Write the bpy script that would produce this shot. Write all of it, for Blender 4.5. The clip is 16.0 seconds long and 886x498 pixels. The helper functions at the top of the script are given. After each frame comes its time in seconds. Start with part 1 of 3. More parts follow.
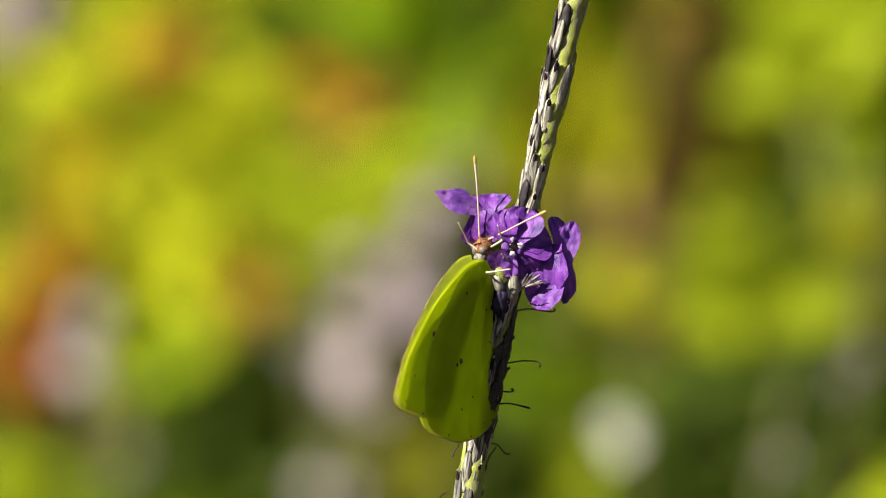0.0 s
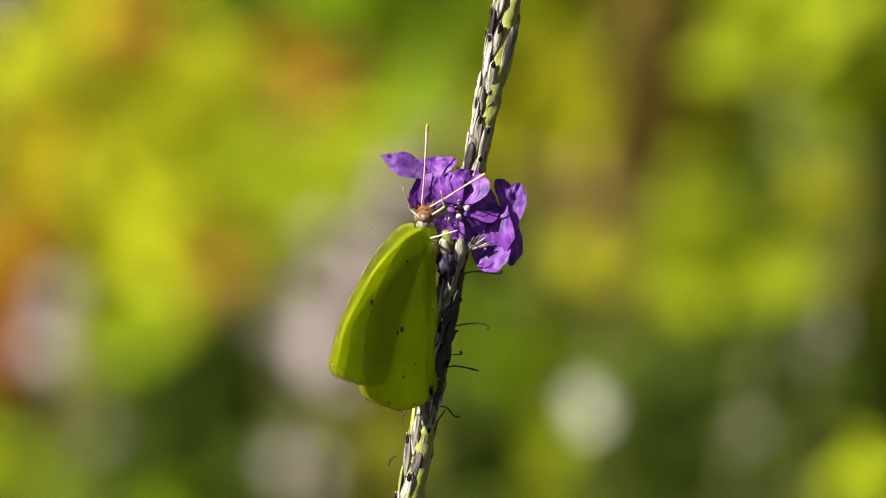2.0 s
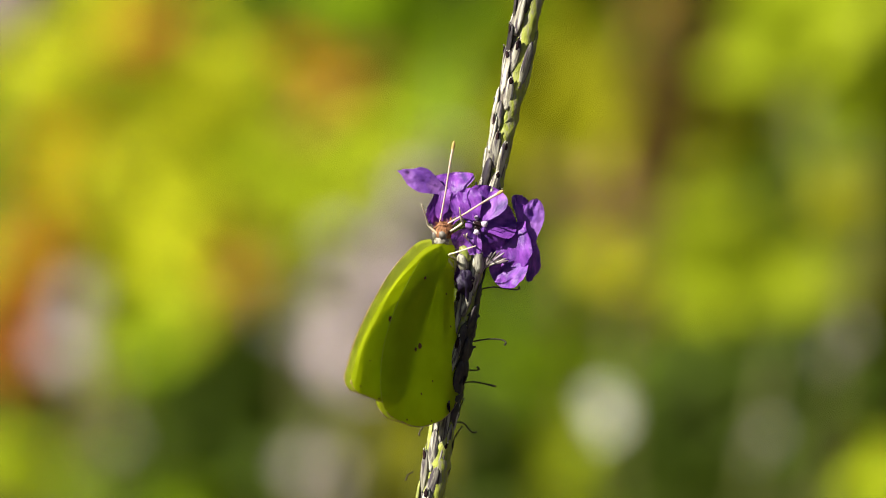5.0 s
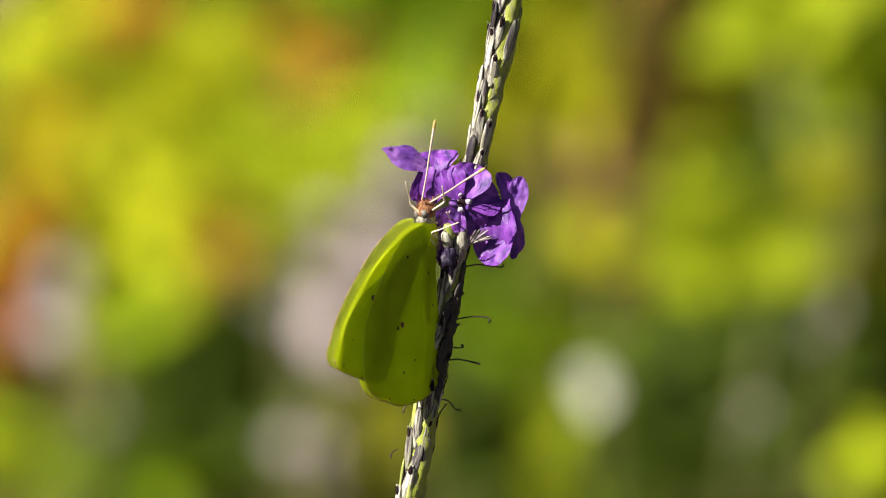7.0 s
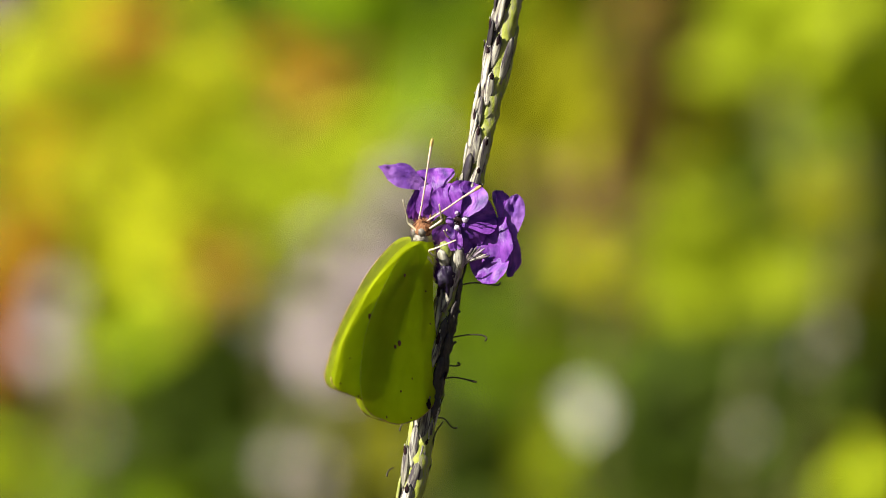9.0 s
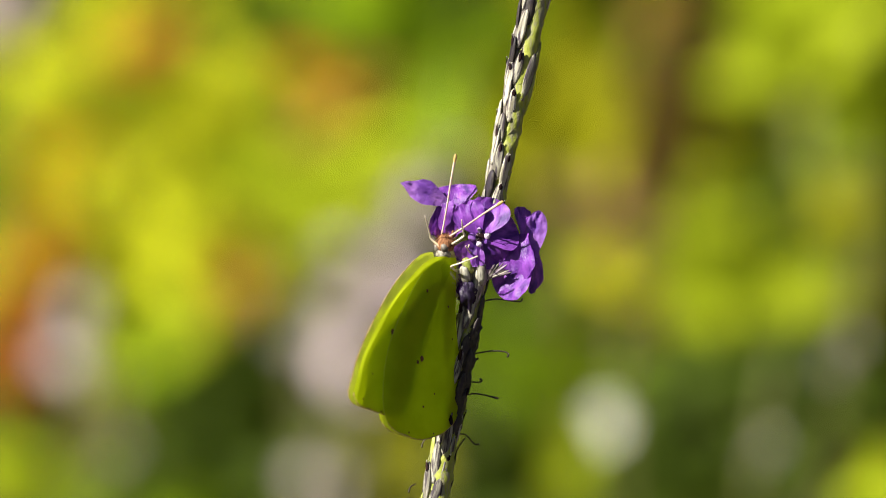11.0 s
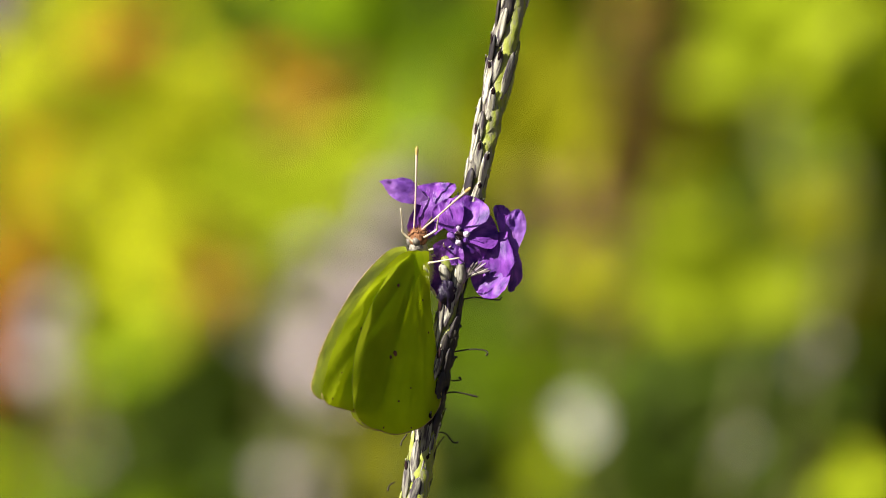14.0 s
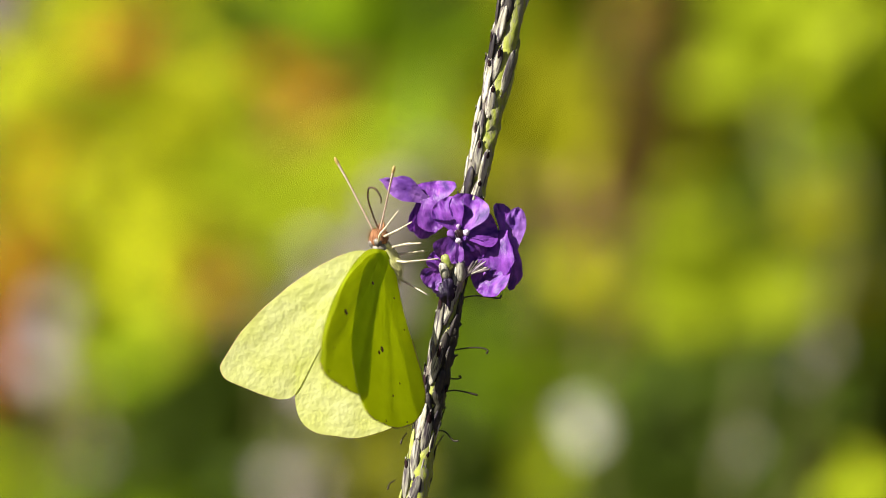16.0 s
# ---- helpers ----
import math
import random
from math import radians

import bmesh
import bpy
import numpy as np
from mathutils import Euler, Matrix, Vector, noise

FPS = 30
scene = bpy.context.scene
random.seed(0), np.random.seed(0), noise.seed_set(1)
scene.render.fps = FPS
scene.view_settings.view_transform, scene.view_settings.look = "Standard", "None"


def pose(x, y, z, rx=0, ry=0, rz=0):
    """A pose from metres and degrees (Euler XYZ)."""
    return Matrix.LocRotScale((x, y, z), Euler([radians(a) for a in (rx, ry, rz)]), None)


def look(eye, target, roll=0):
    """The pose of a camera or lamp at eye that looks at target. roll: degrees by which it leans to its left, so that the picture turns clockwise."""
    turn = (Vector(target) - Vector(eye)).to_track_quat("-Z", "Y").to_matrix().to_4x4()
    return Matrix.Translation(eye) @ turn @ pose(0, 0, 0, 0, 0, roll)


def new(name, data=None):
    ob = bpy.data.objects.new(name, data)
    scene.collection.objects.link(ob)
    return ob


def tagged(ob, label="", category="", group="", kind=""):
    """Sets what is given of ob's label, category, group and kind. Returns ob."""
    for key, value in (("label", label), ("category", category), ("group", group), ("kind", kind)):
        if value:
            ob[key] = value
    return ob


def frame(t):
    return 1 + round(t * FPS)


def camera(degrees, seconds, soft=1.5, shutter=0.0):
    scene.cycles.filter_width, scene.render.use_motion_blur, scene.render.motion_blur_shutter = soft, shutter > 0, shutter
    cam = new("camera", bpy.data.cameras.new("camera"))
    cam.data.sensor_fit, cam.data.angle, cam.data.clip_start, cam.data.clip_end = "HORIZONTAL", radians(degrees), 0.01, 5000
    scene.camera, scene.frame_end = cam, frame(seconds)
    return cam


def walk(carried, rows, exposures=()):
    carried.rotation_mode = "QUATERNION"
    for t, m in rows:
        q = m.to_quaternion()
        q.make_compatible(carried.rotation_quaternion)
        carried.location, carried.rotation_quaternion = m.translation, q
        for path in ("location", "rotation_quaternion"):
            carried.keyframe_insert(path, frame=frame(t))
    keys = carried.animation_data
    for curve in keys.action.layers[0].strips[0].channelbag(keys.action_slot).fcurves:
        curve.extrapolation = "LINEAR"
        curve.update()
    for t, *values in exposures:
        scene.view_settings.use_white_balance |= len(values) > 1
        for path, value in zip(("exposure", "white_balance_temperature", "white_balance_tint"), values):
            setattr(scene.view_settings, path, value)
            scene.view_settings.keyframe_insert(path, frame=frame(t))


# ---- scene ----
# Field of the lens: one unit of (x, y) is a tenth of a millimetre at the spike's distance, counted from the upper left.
EYE = Vector((0.0, 0.0, 1.25))
REACH = 1.1212
SLOPE = radians(12)
AHEAD = Vector((0, math.cos(SLOPE), -math.sin(SLOPE)))
ABOVE = Vector((0, math.sin(SLOPE), math.cos(SLOPE)))
RIGHT = Vector((1, 0, 0))
U = 1e-4


def at(x, y, d=0.0):
    """The place at (x, y) of the field, d metres behind the spike."""
    k = (REACH + d) / REACH * U
    return EYE + AHEAD * (REACH + d) + RIGHT * ((x - 784) * k) + ABOVE * ((441 - y) * k)


# ---- camera ----
cam = camera(8.0, 16.0, soft=1.0)
cam.data.dof.use_dof = True
cam.data.dof.focus_distance = 1.118
cam.data.dof.aperture_fstop = 9.4
CAMERA_ROWS = [
    (0, 78.0, 0, 0.0), (0.5, 77.8971, 0.35, -0.1143), (1, 78.0541, 0.55, -0.22), (1.5, 77.9111, 0.6, -0.1871),
    (2, 77.7671, 0.55, -0.2955), (2.5, 77.7109, 0.5, -0.3213), (3, 77.7737, 0.45, -0.181), (3.5, 77.8031, 0.5, -0.3013),
    (4.2, 77.7939, 0.45, -0.2073), (5.2, 77.805, 0.45, -0.1029), (6, 77.7802, 0.45, -0.0087), (6.5, 77.6874, 0.45, -0.1072),
    (7, 77.5993, 0.45, -0.2528), (7.5, 77.568, 0.45, -0.3309), (8, 77.6751, 0.45, -0.3579), (9.2, 77.7931, 0.45, -0.3014),
    (10.5, 77.845, 0.45, -0.213), (11, 77.8969, 0.45, -0.1141), (11.5, 77.8657, 0.45, -0.1766), (12, 77.9052, 0.45, -0.3388),
    (12.5, 77.9007, 0.45, -0.2709), (13, 77.9307, 0.45, -0.3443), (13.5, 77.9814, 0.45, -0.3865), (14, 77.905, 0.45, -0.365),
    (14.5, 77.9458, 0.45, -0.3757), (15, 77.9304, 0.45, -0.3756), (15.5, 77.7726, 0.45, -0.3064), (16, 77.9307, 0.45, -0.3443),
]
SWAY_ROWS = [
    (0, 0.0, 0.0), (0.5, -0.072, -0.00034), (1, -0.215, -8e-05), (1.5, -0.275, 0.00052),
    (2, -0.209, 0.00127), (2.5, -0.132, 0.00084), (3, -0.138, -9e-05), (3.5, -0.215, -0.00069),
    (4.2, -0.232, -0.00094), (5.2, -0.21, -0.00086), (6, -0.182, -0.00045), (6.5, -0.226, -0.00072),
    (7, -0.237, -0.00097), (7.5, -0.221, -0.00101), (8, -0.199, -0.00022), (9.2, -0.215, -0.00038),
    (10.5, -0.227, -0.00174), (11, -0.204, -0.00115), (11.5, -0.232, -0.00033), (12, -0.209, 0.00015),
    (12.5, -0.171, -0.00042), (13, -0.122, -0.00076), (13.5, -0.122, -0.00086), (14, -0.143, -0.00043),
    (14.5, -0.165, 0.00031), (15, -0.165, 0.00021), (15.5, -0.143, -0.00012), (16, -0.165, 0.00031),
]
walk(cam, [(t, pose(0, 0, 1.25, rx, 0, rz) @ pose(0, 0, 0, 0, 0, -roll)) for t, rx, roll, rz in CAMERA_ROWS],
     [(0, 0.82), (3, 0.89), (7, 0.98), (12.5, 1.01), (16, 1.01)])

# ---- world and sun ----
SUN = Vector((-0.899, -0.438, 0.92)).normalized()
world = bpy.data.worlds.new("sky")
scene.world = world
world.use_nodes = True
sky = world.node_tree.nodes.new("ShaderNodeTexSky")
sky.sky_type = "NISHITA"
sky.sun_disc = False
sky.sun_elevation = math.asin(SUN.z)
sky.sun_rotation = math.atan2(SUN.x, SUN.y)
back = world.node_tree.nodes["Background"]
back.inputs["Strength"].default_value = 0.022
world.node_tree.links.new(sky.outputs[0], back.inputs["Color"])
sun = new("sun", bpy.data.lights.new("sun", "SUN"))
sun.data.energy = 5.0
sun.data.angle = radians(0.53)
sun.data.color = (1.0, 0.95, 0.84)
sun.matrix_basis = look(SUN * 5, (0, 0, 0))


# ---- materials ----
def material(name, low, high, size, rough=0.6, bump=0.3, fine=6.0, leaf=0.0, shift=0.0, stretch=(1, 1, 1),
             gloss=0.4, island=0.0, streak=None, tint=None):
    """A surface between two colours in a noise of that size in metres, with finer relief. leaf: the share of light let through;
    shift and island: spread of brightness from piece to piece; streak: a third
    colour in lengthwise streaks."""
    m = bpy.data.materials.new(name)
    m.use_nodes = True
    nodes, link = m.node_tree.nodes, m.node_tree.links.new
    bsdf, out = nodes["Principled BSDF"], nodes["Material Output"]
    coord = nodes.new("ShaderNodeTexCoord")
    mapping = nodes.new("ShaderNodeMapping")
    mapping.inputs["Scale"].default_value = stretch
    link(coord.outputs["Object"], mapping.inputs["Vector"])
    info = nodes.new("ShaderNodeObjectInfo")
    wide = nodes.new("ShaderNodeTexNoise")
    wide.noise_dimensions = "4D"
    wide.inputs["Scale"].default_value = 1 / size
    wide.inputs["Detail"].default_value = 4
    link(mapping.outputs[0], wide.inputs["Vector"])
    spread = nodes.new("ShaderNodeMath")
    spread.operation = "MULTIPLY"
    spread.inputs[1].default_value = 20
    link(info.outputs["Random"], spread.inputs[0])
    link(spread.outputs[0], wide.inputs["W"])
    ramp = nodes.new("ShaderNodeValToRGB")
    ramp.color_ramp.elements[0].position, ramp.color_ramp.elements[1].position = 0.34, 0.66
    ramp.color_ramp.elements[0].color, ramp.color_ramp.elements[1].color = (*low, 1), (*high, 1)
    link(wide.outputs["Fac"], ramp.inputs[0])
    colour = ramp.outputs[0]
    grain = nodes.new("ShaderNodeTexNoise")
    grain.inputs["Scale"].default_value = fine / size
    grain.inputs["Detail"].default_value = 5
    link(mapping.outputs[0], grain.inputs["Vector"])
    if streak:
        line = nodes.new("ShaderNodeMapping")
        line.inputs["Scale"].default_value = (9, 9, 0.8)
        link(coord.outputs["Object"], line.inputs["Vector"])
        lines = nodes.new("ShaderNodeTexNoise")
        lines.noise_dimensions = "4D"
        lines.inputs["Scale"].default_value = 0.32 / size
        lines.inputs["Detail"].default_value = 3
        link(line.outputs[0], lines.inputs["Vector"])
        link(spread.outputs[0], lines.inputs["W"])
        edge = nodes.new("ShaderNodeMapRange")
        edge.inputs["From Min"].default_value, edge.inputs["From Max"].default_value = 0.455, 0.60
        link(lines.outputs["Fac"], edge.inputs["Value"])
        mix = nodes.new("ShaderNodeMix")
        mix.data_type = "RGBA"
        link(edge.outputs[0], mix.inputs[0])
        link(colour, mix.inputs[6])
        mix.inputs[7].default_value = (*streak, 1)
        colour = mix.outputs[2]
    if shift or island:
        hue = nodes.new("ShaderNodeHueSaturation")
        place = nodes.new("ShaderNodeMapRange")
        both = shift or island
        place.inputs["To Min"].default_value, place.inputs["To Max"].default_value = 1 - both, 1 + both
        if island:
            geometry = nodes.new("ShaderNodeNewGeometry")
            link(geometry.outputs["Random Per Island"], place.inputs["Value"])
        else:
            link(info.outputs["Random"], place.inputs["Value"])
        link(place.outputs[0], hue.inputs["Value"])
        link(colour, hue.inputs["Color"])
        colour = hue.outputs[0]
    link(colour, bsdf.inputs["Base Color"])
    bsdf.inputs["Roughness"].default_value = rough
    bsdf.inputs["Specular IOR Level"].default_value = gloss
    relief = nodes.new("ShaderNodeBump")
    relief.inputs["Strength"].default_value = bump
    relief.inputs["Distance"].default_value = size / fine * 0.5
    link(grain.outputs["Fac"], relief.inputs["Height"])
    link(relief.outputs[0], bsdf.inputs["Normal"])
    shader = bsdf.outputs[0]
    if leaf:
        through_light = nodes.new("ShaderNodeBsdfTranslucent")
        if tint:
            dye = nodes.new("ShaderNodeMix")
            dye.data_type, dye.blend_type = "RGBA", "MULTIPLY"
            dye.inputs[0].default_value = 1
            link(colour, dye.inputs[6])
            dye.inputs[7].default_value = (*tint, 1)
            link(dye.outputs[2], through_light.inputs["Color"])
        else:
            link(colour, through_light.inputs["Color"])
        mixed = nodes.new("ShaderNodeMixShader")
        mixed.inputs[0].default_value = leaf
        link(shader, mixed.inputs[1])
        link(through_light.outputs[0], mixed.inputs[2])
        shader = mixed.outputs[0]
    link(shader, out.inputs["Surface"])
    return m


WING = material("wing_underside", (0.63, 0.725, 0.022), (0.735, 0.825, 0.04), 0.006, rough=0.75, bump=0.3, leaf=0.80, gloss=0.06)
WING_TOP = material("wing_upperside", (0.79, 0.815, 0.24), (0.89, 0.90, 0.43), 0.007, rough=0.75, bump=0.5, leaf=0.44, gloss=0.06, tint=(0.95, 1.0, 0.12))
VEIN = material("wing_vein", (0.50, 0.60, 0.012), (0.62, 0.70, 0.03), 0.004, rough=0.8, leaf=0.62, gloss=0.05)
FRINGE = material("wing_fringe", (0.46, 0.30, 0.12), (0.70, 0.56, 0.24), 0.002, leaf=0.35)
SPOT = material("wing_spot", (0.10, 0.03, 0.015), (0.20, 0.07, 0.03), 0.0006)
FUR = material("brown_fur", (0.10, 0.03, 0.012), (0.46, 0.22, 0.10), 0.0006, rough=0.9, bump=0.9, stretch=(2, 2, 0.8))
BLUE_FUR = material("pale_body_scales", (0.20, 0.26, 0.26), (0.42, 0.48, 0.45), 0.0015, rough=0.9, bump=0.8)
YELLOW_FUR = material("yellow_fur", (0.50, 0.50, 0.14), (0.74, 0.72, 0.34), 0.0015, rough=0.9, bump=0.7)
EYE_SKIN = material("compound_eye", (0.09, 0.075, 0.065), (0.27, 0.24, 0.20), 0.0012, rough=0.4, bump=0.4)
COLLAR = material("grey_fur", (0.13, 0.11, 0.09), (0.46, 0.42, 0.35), 0.0006, rough=0.9, bump=0.8)
LIMB = material("cream_limb", (0.62, 0.52, 0.34), (0.82, 0.74, 0.55), 0.0012, rough=0.6)
FEELER = material("pinkish_antenna", (0.60, 0.41, 0.33), (0.78, 0.60, 0.49), 0.002, rough=0.55)
FEELER_TIP = material("antenna_club", (0.50, 0.32, 0.10), (0.66, 0.46, 0.16), 0.001)
TONGUE = material("dark_proboscis", (0.05, 0.03, 0.015), (0.12, 0.07, 0.03), 0.001)

PETAL = material("violet_petal", (0.060, 0.010, 0.19), (0.34, 0.085, 0.58), 0.0022, rough=0.42, bump=0.8, fine=5, leaf=0.24, shift=0.2, stretch=(0.7, 1.5, 1.3), gloss=0.5)
PALE_PETAL = material("pale_violet_petal", (0.17, 0.055, 0.38), (0.42, 0.18, 0.64), 0.003, rough=0.6, bump=0.6, fine=4, leaf=0.32, gloss=0.3)
THROAT = material("white_throat", (0.40, 0.28, 0.48), (0.74, 0.66, 0.74), 0.0007)
TUBE = material("flower_tube", (0.30, 0.22, 0.34), (0.58, 0.52, 0.50), 0.0015, streak=(0.10, 0.05, 0.14))
CALYX = material("mauve_calyx", (0.09, 0.06, 0.09), (0.24, 0.19, 0.19), 0.0010, rough=0.7, bump=1.0, stretch=(2, 2, 0.5))
BUD = material("withered_bud", (0.006, 0.003, 0.012), (0.03, 0.016, 0.055), 0.0012, rough=0.45, bump=0.8)
STEM = material("green_spike_stem", (0.22, 0.26, 0.025), (0.44, 0.48, 0.08), 0.0020, rough=0.5, bump=0.7, streak=(0.30, 0.285, 0.17))
BRACT = material("grey_bract", (0.24, 0.22, 0.15), (0.70, 0.67, 0.55), 0.0012, rough=0.7, bump=1.0, fine=7, shift=0.3, stretch=(2.2, 2.2, 0.35), streak=(0.07, 0.052, 0.066))
GREEN_BRACT = material("green_bract", (0.28, 0.34, 0.04), (0.50, 0.53, 0.16), 0.0014, rough=0.55, bump=0.6, shift=0.2, streak=(0.20, 0.19, 0.10))
# Dark bracts scattered at random, and as painted shade on the spike's right side.
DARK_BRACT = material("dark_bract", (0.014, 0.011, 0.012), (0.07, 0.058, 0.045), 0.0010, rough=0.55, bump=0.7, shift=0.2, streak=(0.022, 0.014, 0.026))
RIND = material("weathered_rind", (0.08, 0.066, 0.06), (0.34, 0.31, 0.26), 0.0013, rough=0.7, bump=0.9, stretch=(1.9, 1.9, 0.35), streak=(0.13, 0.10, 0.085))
# Near-black rind: shade on the spike's right side put into colour.
SHADE_RIND = material("blackened_rind", (0.012, 0.010, 0.012), (0.065, 0.055, 0.04), 0.0016, rough=0.6, bump=0.9, stretch=(1.9, 1.9, 0.35), streak=(0.03, 0.028, 0.014))
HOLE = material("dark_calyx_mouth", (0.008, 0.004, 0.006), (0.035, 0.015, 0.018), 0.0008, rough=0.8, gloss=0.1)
HAIR = material("dry_style", (0.012, 0.008, 0.006), (0.04, 0.024, 0.016), 0.002, rough=0.5)

YELLOW = material("golden_leaf", (0.40, 0.42, 0.012), (0.555, 0.58, 0.024), 0.03, rough=0.6, leaf=0.35, island=0.7, gloss=0.03)
LIME = material("lime_leaf", (0.25, 0.31, 0.010), (0.39, 0.46, 0.018), 0.03, rough=0.6, leaf=0.35, island=0.7, gloss=0.03)
ORANGE = material("orange_leaf", (0.46, 0.22, 0.015), (0.66, 0.38, 0.03), 0.03, rough=0.45, leaf=0.3, island=0.5, gloss=0.03)
RUST = material("rust_leaf", (0.24, 0.07, 0.010), (0.40, 0.14, 0.018), 0.03, rough=0.5, leaf=0.2, island=0.5, gloss=0.03)
GREEN = material("green_leaf", (0.105, 0.175, 0.004), (0.20, 0.29, 0.008), 0.03, rough=0.6, leaf=0.3, island=0.7, gloss=0.03)
OLIVE = material("olive_leaf", (0.175, 0.177, 0.005), (0.29, 0.287, 0.009), 0.03, rough=0.45, leaf=0.3, island=0.7, gloss=0.03)
# Deep green leaf, darkened so that it also paints shadow into the planting.
DEEP = material("deep_green_shade_leaf", (0.022, 0.038, 0.004), (0.055, 0.082, 0.007), 0.03, rough=0.5, leaf=0.12, island=0.5, gloss=0.05)
MAUVE = material("mauve_flower", (0.44, 0.35, 0.38), (0.60, 0.49, 0.52), 0.01, rough=0.6, leaf=0.25, island=0.2)
PALE = material("pale_flower", (0.56, 0.55, 0.47), (0.72, 0.70, 0.60), 0.01, rough=0.5, leaf=0.2)
DRY = material("dry_brown_leaf", (0.030, 0.017, 0.005), (0.095, 0.052, 0.013), 0.03, rough=0.7, leaf=0.15, island=0.3, gloss=0.03)
BLUSH = material("faded_pink_leaf", (0.19, 0.115, 0.04), (0.30, 0.20, 0.09), 0.03, rough=0.7, leaf=0.2, island=0.2, gloss=0.03)
TAN = material("tan_leaf", (0.40, 0.25, 0.04), (0.56, 0.38, 0.08), 0.03, rough=0.6, leaf=0.3, island=0.3, gloss=0.03)
BARK = material("brown_bark", (0.07, 0.035, 0.015), (0.20, 0.10, 0.045), 0.02, rough=0.85, bump=0.8, stretch=(2, 2, 0.4))
TWIG = material("green_twig", (0.12, 0.12, 0.03), (0.22, 0.22, 0.06), 0.02, rough=0.6)
SOIL = material("garden_soil", (0.035, 0.025, 0.015), (0.10, 0.075, 0.045), 0.25, rough=0.95, bump=0.8, fine=12)


# ---- building helpers ----
def mesh_part(name, verts, faces, mat, parent=None, label="", smooth=True, m=None):
    data = bpy.data.meshes.new(name)
    data.from_pydata([tuple(v) for v in verts], [], faces)
    data.materials.append(mat)
    if smooth:
        data.polygons.foreach_set("use_smooth", [True] * len(data.polygons))
    data.update()
    ob = new(name, data)
    if parent:
        ob.parent = parent
    if m:
        ob.matrix_basis = m
    if label:
        tagged(ob, label)
    return ob


def share(name, ob, parent, m):
    """Another piece on the mesh of ob."""
    piece = new(name, ob.data)
    piece.parent = parent
    piece.matrix_basis = m
    return piece


def tube(points, radii, sides=8):
    """Vertices and faces of a closed tube along the points."""
    points = [Vector(p) for p in points]
    verts, faces = [], []
    n = len(points)
    side = Vector((0.31, 0.87, 0.38))
    for i, p in enumerate(points):
        way = (points[min(i + 1, n - 1)] - points[max(i - 1, 0)]).normalized()
        a = (side - way * side.dot(way)).normalized()
        b = way.cross(a)
        side = a
        r = radii[i] if not isinstance(radii, float) else radii
        for k in range(sides):
            w = 2 * math.pi * k / sides
            verts.append(p + (a * math.cos(w) + b * math.sin(w)) * r)
    for i in range(n - 1):
        for k in range(sides):
            q = (k + 1) % sides
            faces.append((i * sides + k, i * sides + q, (i + 1) * sides + q, (i + 1) * sides + k))
    faces.append(tuple(range(sides))[::-1])
    faces.append(tuple((n - 1) * sides + k for k in range(sides)))
    return verts, faces


def glide(points, steps=5, closed=False):
    """A smooth line through the points."""
    pts = [Vector(p) for p in points]
    n = len(pts)
    out = []
    for i in range(n if closed else n - 1):
        a, b, c, d = (pts[(i + k) % n] if closed else pts[min(max(i + k, 0), n - 1)] for k in (-1, 0, 1, 2))
        for s in range(steps):
            t = s / steps
            out.append(0.5 * (2 * b + (c - a) * t + (2 * a - 5 * b + 4 * c - d) * t * t + (3 * b - a - 3 * c + d) * t ** 3))
    if not closed:
        out.append(pts[-1])
    return out


def blob(rx, ry, rz, rings=8, sides=12, rough=0.0, seed=0.0):
    """An uneven ellipsoid about the origin."""
    verts, faces = [], []
    for i in range(rings + 1):
        v = math.pi * i / rings
        for k in range(sides):
            w = 2 * math.pi * k / sides
            d = Vector((math.sin(v) * math.cos(w), math.sin(v) * math.sin(w), math.cos(v)))
            s = 1 + rough * noise.noise(d * 2.2 + Vector((seed, seed, 0)))
            verts.append((d.x * rx * s, d.y * ry * s, d.z * rz * s))
    for i in range(rings):
        for k in range(sides):
            q = (k + 1) % sides
            faces.append((i * sides + k, (i + 1) * sides + k, (i + 1) * sides + q, i * sides + q))
    return verts, faces


def aim(place, way, roll=0.0):
    """The pose of a piece at place whose z axis points along way."""
    return Matrix.Translation(place) @ Vector(way).to_track_quat("Z", "Y").to_matrix().to_4x4() @ pose(0, 0, 0, 0, 0, roll)


# ---- ground ----
def build_ground():
    rng = np.random.default_rng(3)
    rings = [0, 0.6, 1.2, 2, 3, 4.5, 7, 12, 25, 60, 200, 900, 3000]
    verts, faces, n = [(0, 2, 0)], [], 40
    for r in rings[1:]:
        for k in range(n):
            w = 2 * math.pi * k / n
            verts.append((r * math.cos(w), 2 + r * math.sin(w), rng.uniform(-0.012, 0.012) if r < 20 else 0.0))
    for k in range(n):
        faces.append((0, 1 + k, 1 + (k + 1) % n))
    for i in range(len(rings) - 2):
        for k in range(n):
            q = (k + 1) % n
            faces.append((1 + i * n + k, 1 + (i + 1) * n + k, 1 + (i + 1) * n + q, 1 + i * n + q))
    tagged(mesh_part("ground", verts, faces, SOIL), "dark brown garden soil of a planted bed", "ground", kind="structure")


build_ground()

# ---- flower spike ----
TOP, LOW = at(1035, -130), at(824, 882)
LINE = (LOW - TOP).normalized()
FOOT = LOW + LINE * ((LOW.z + 0.02) / -LINE.z)
spike = new("porterweed_spike")
spike.location = FOOT
tagged(spike, "tall grey-green porterweed spike with a ring of violet flowers", "flower spike")
AXIS = -LINE
SIDE = RIGHT - AXIS * RIGHT.dot(AXIS)
SIDE.normalize()
FRONT = AXIS.cross(SIDE)
if FRONT.y > 0:
    FRONT = -FRONT


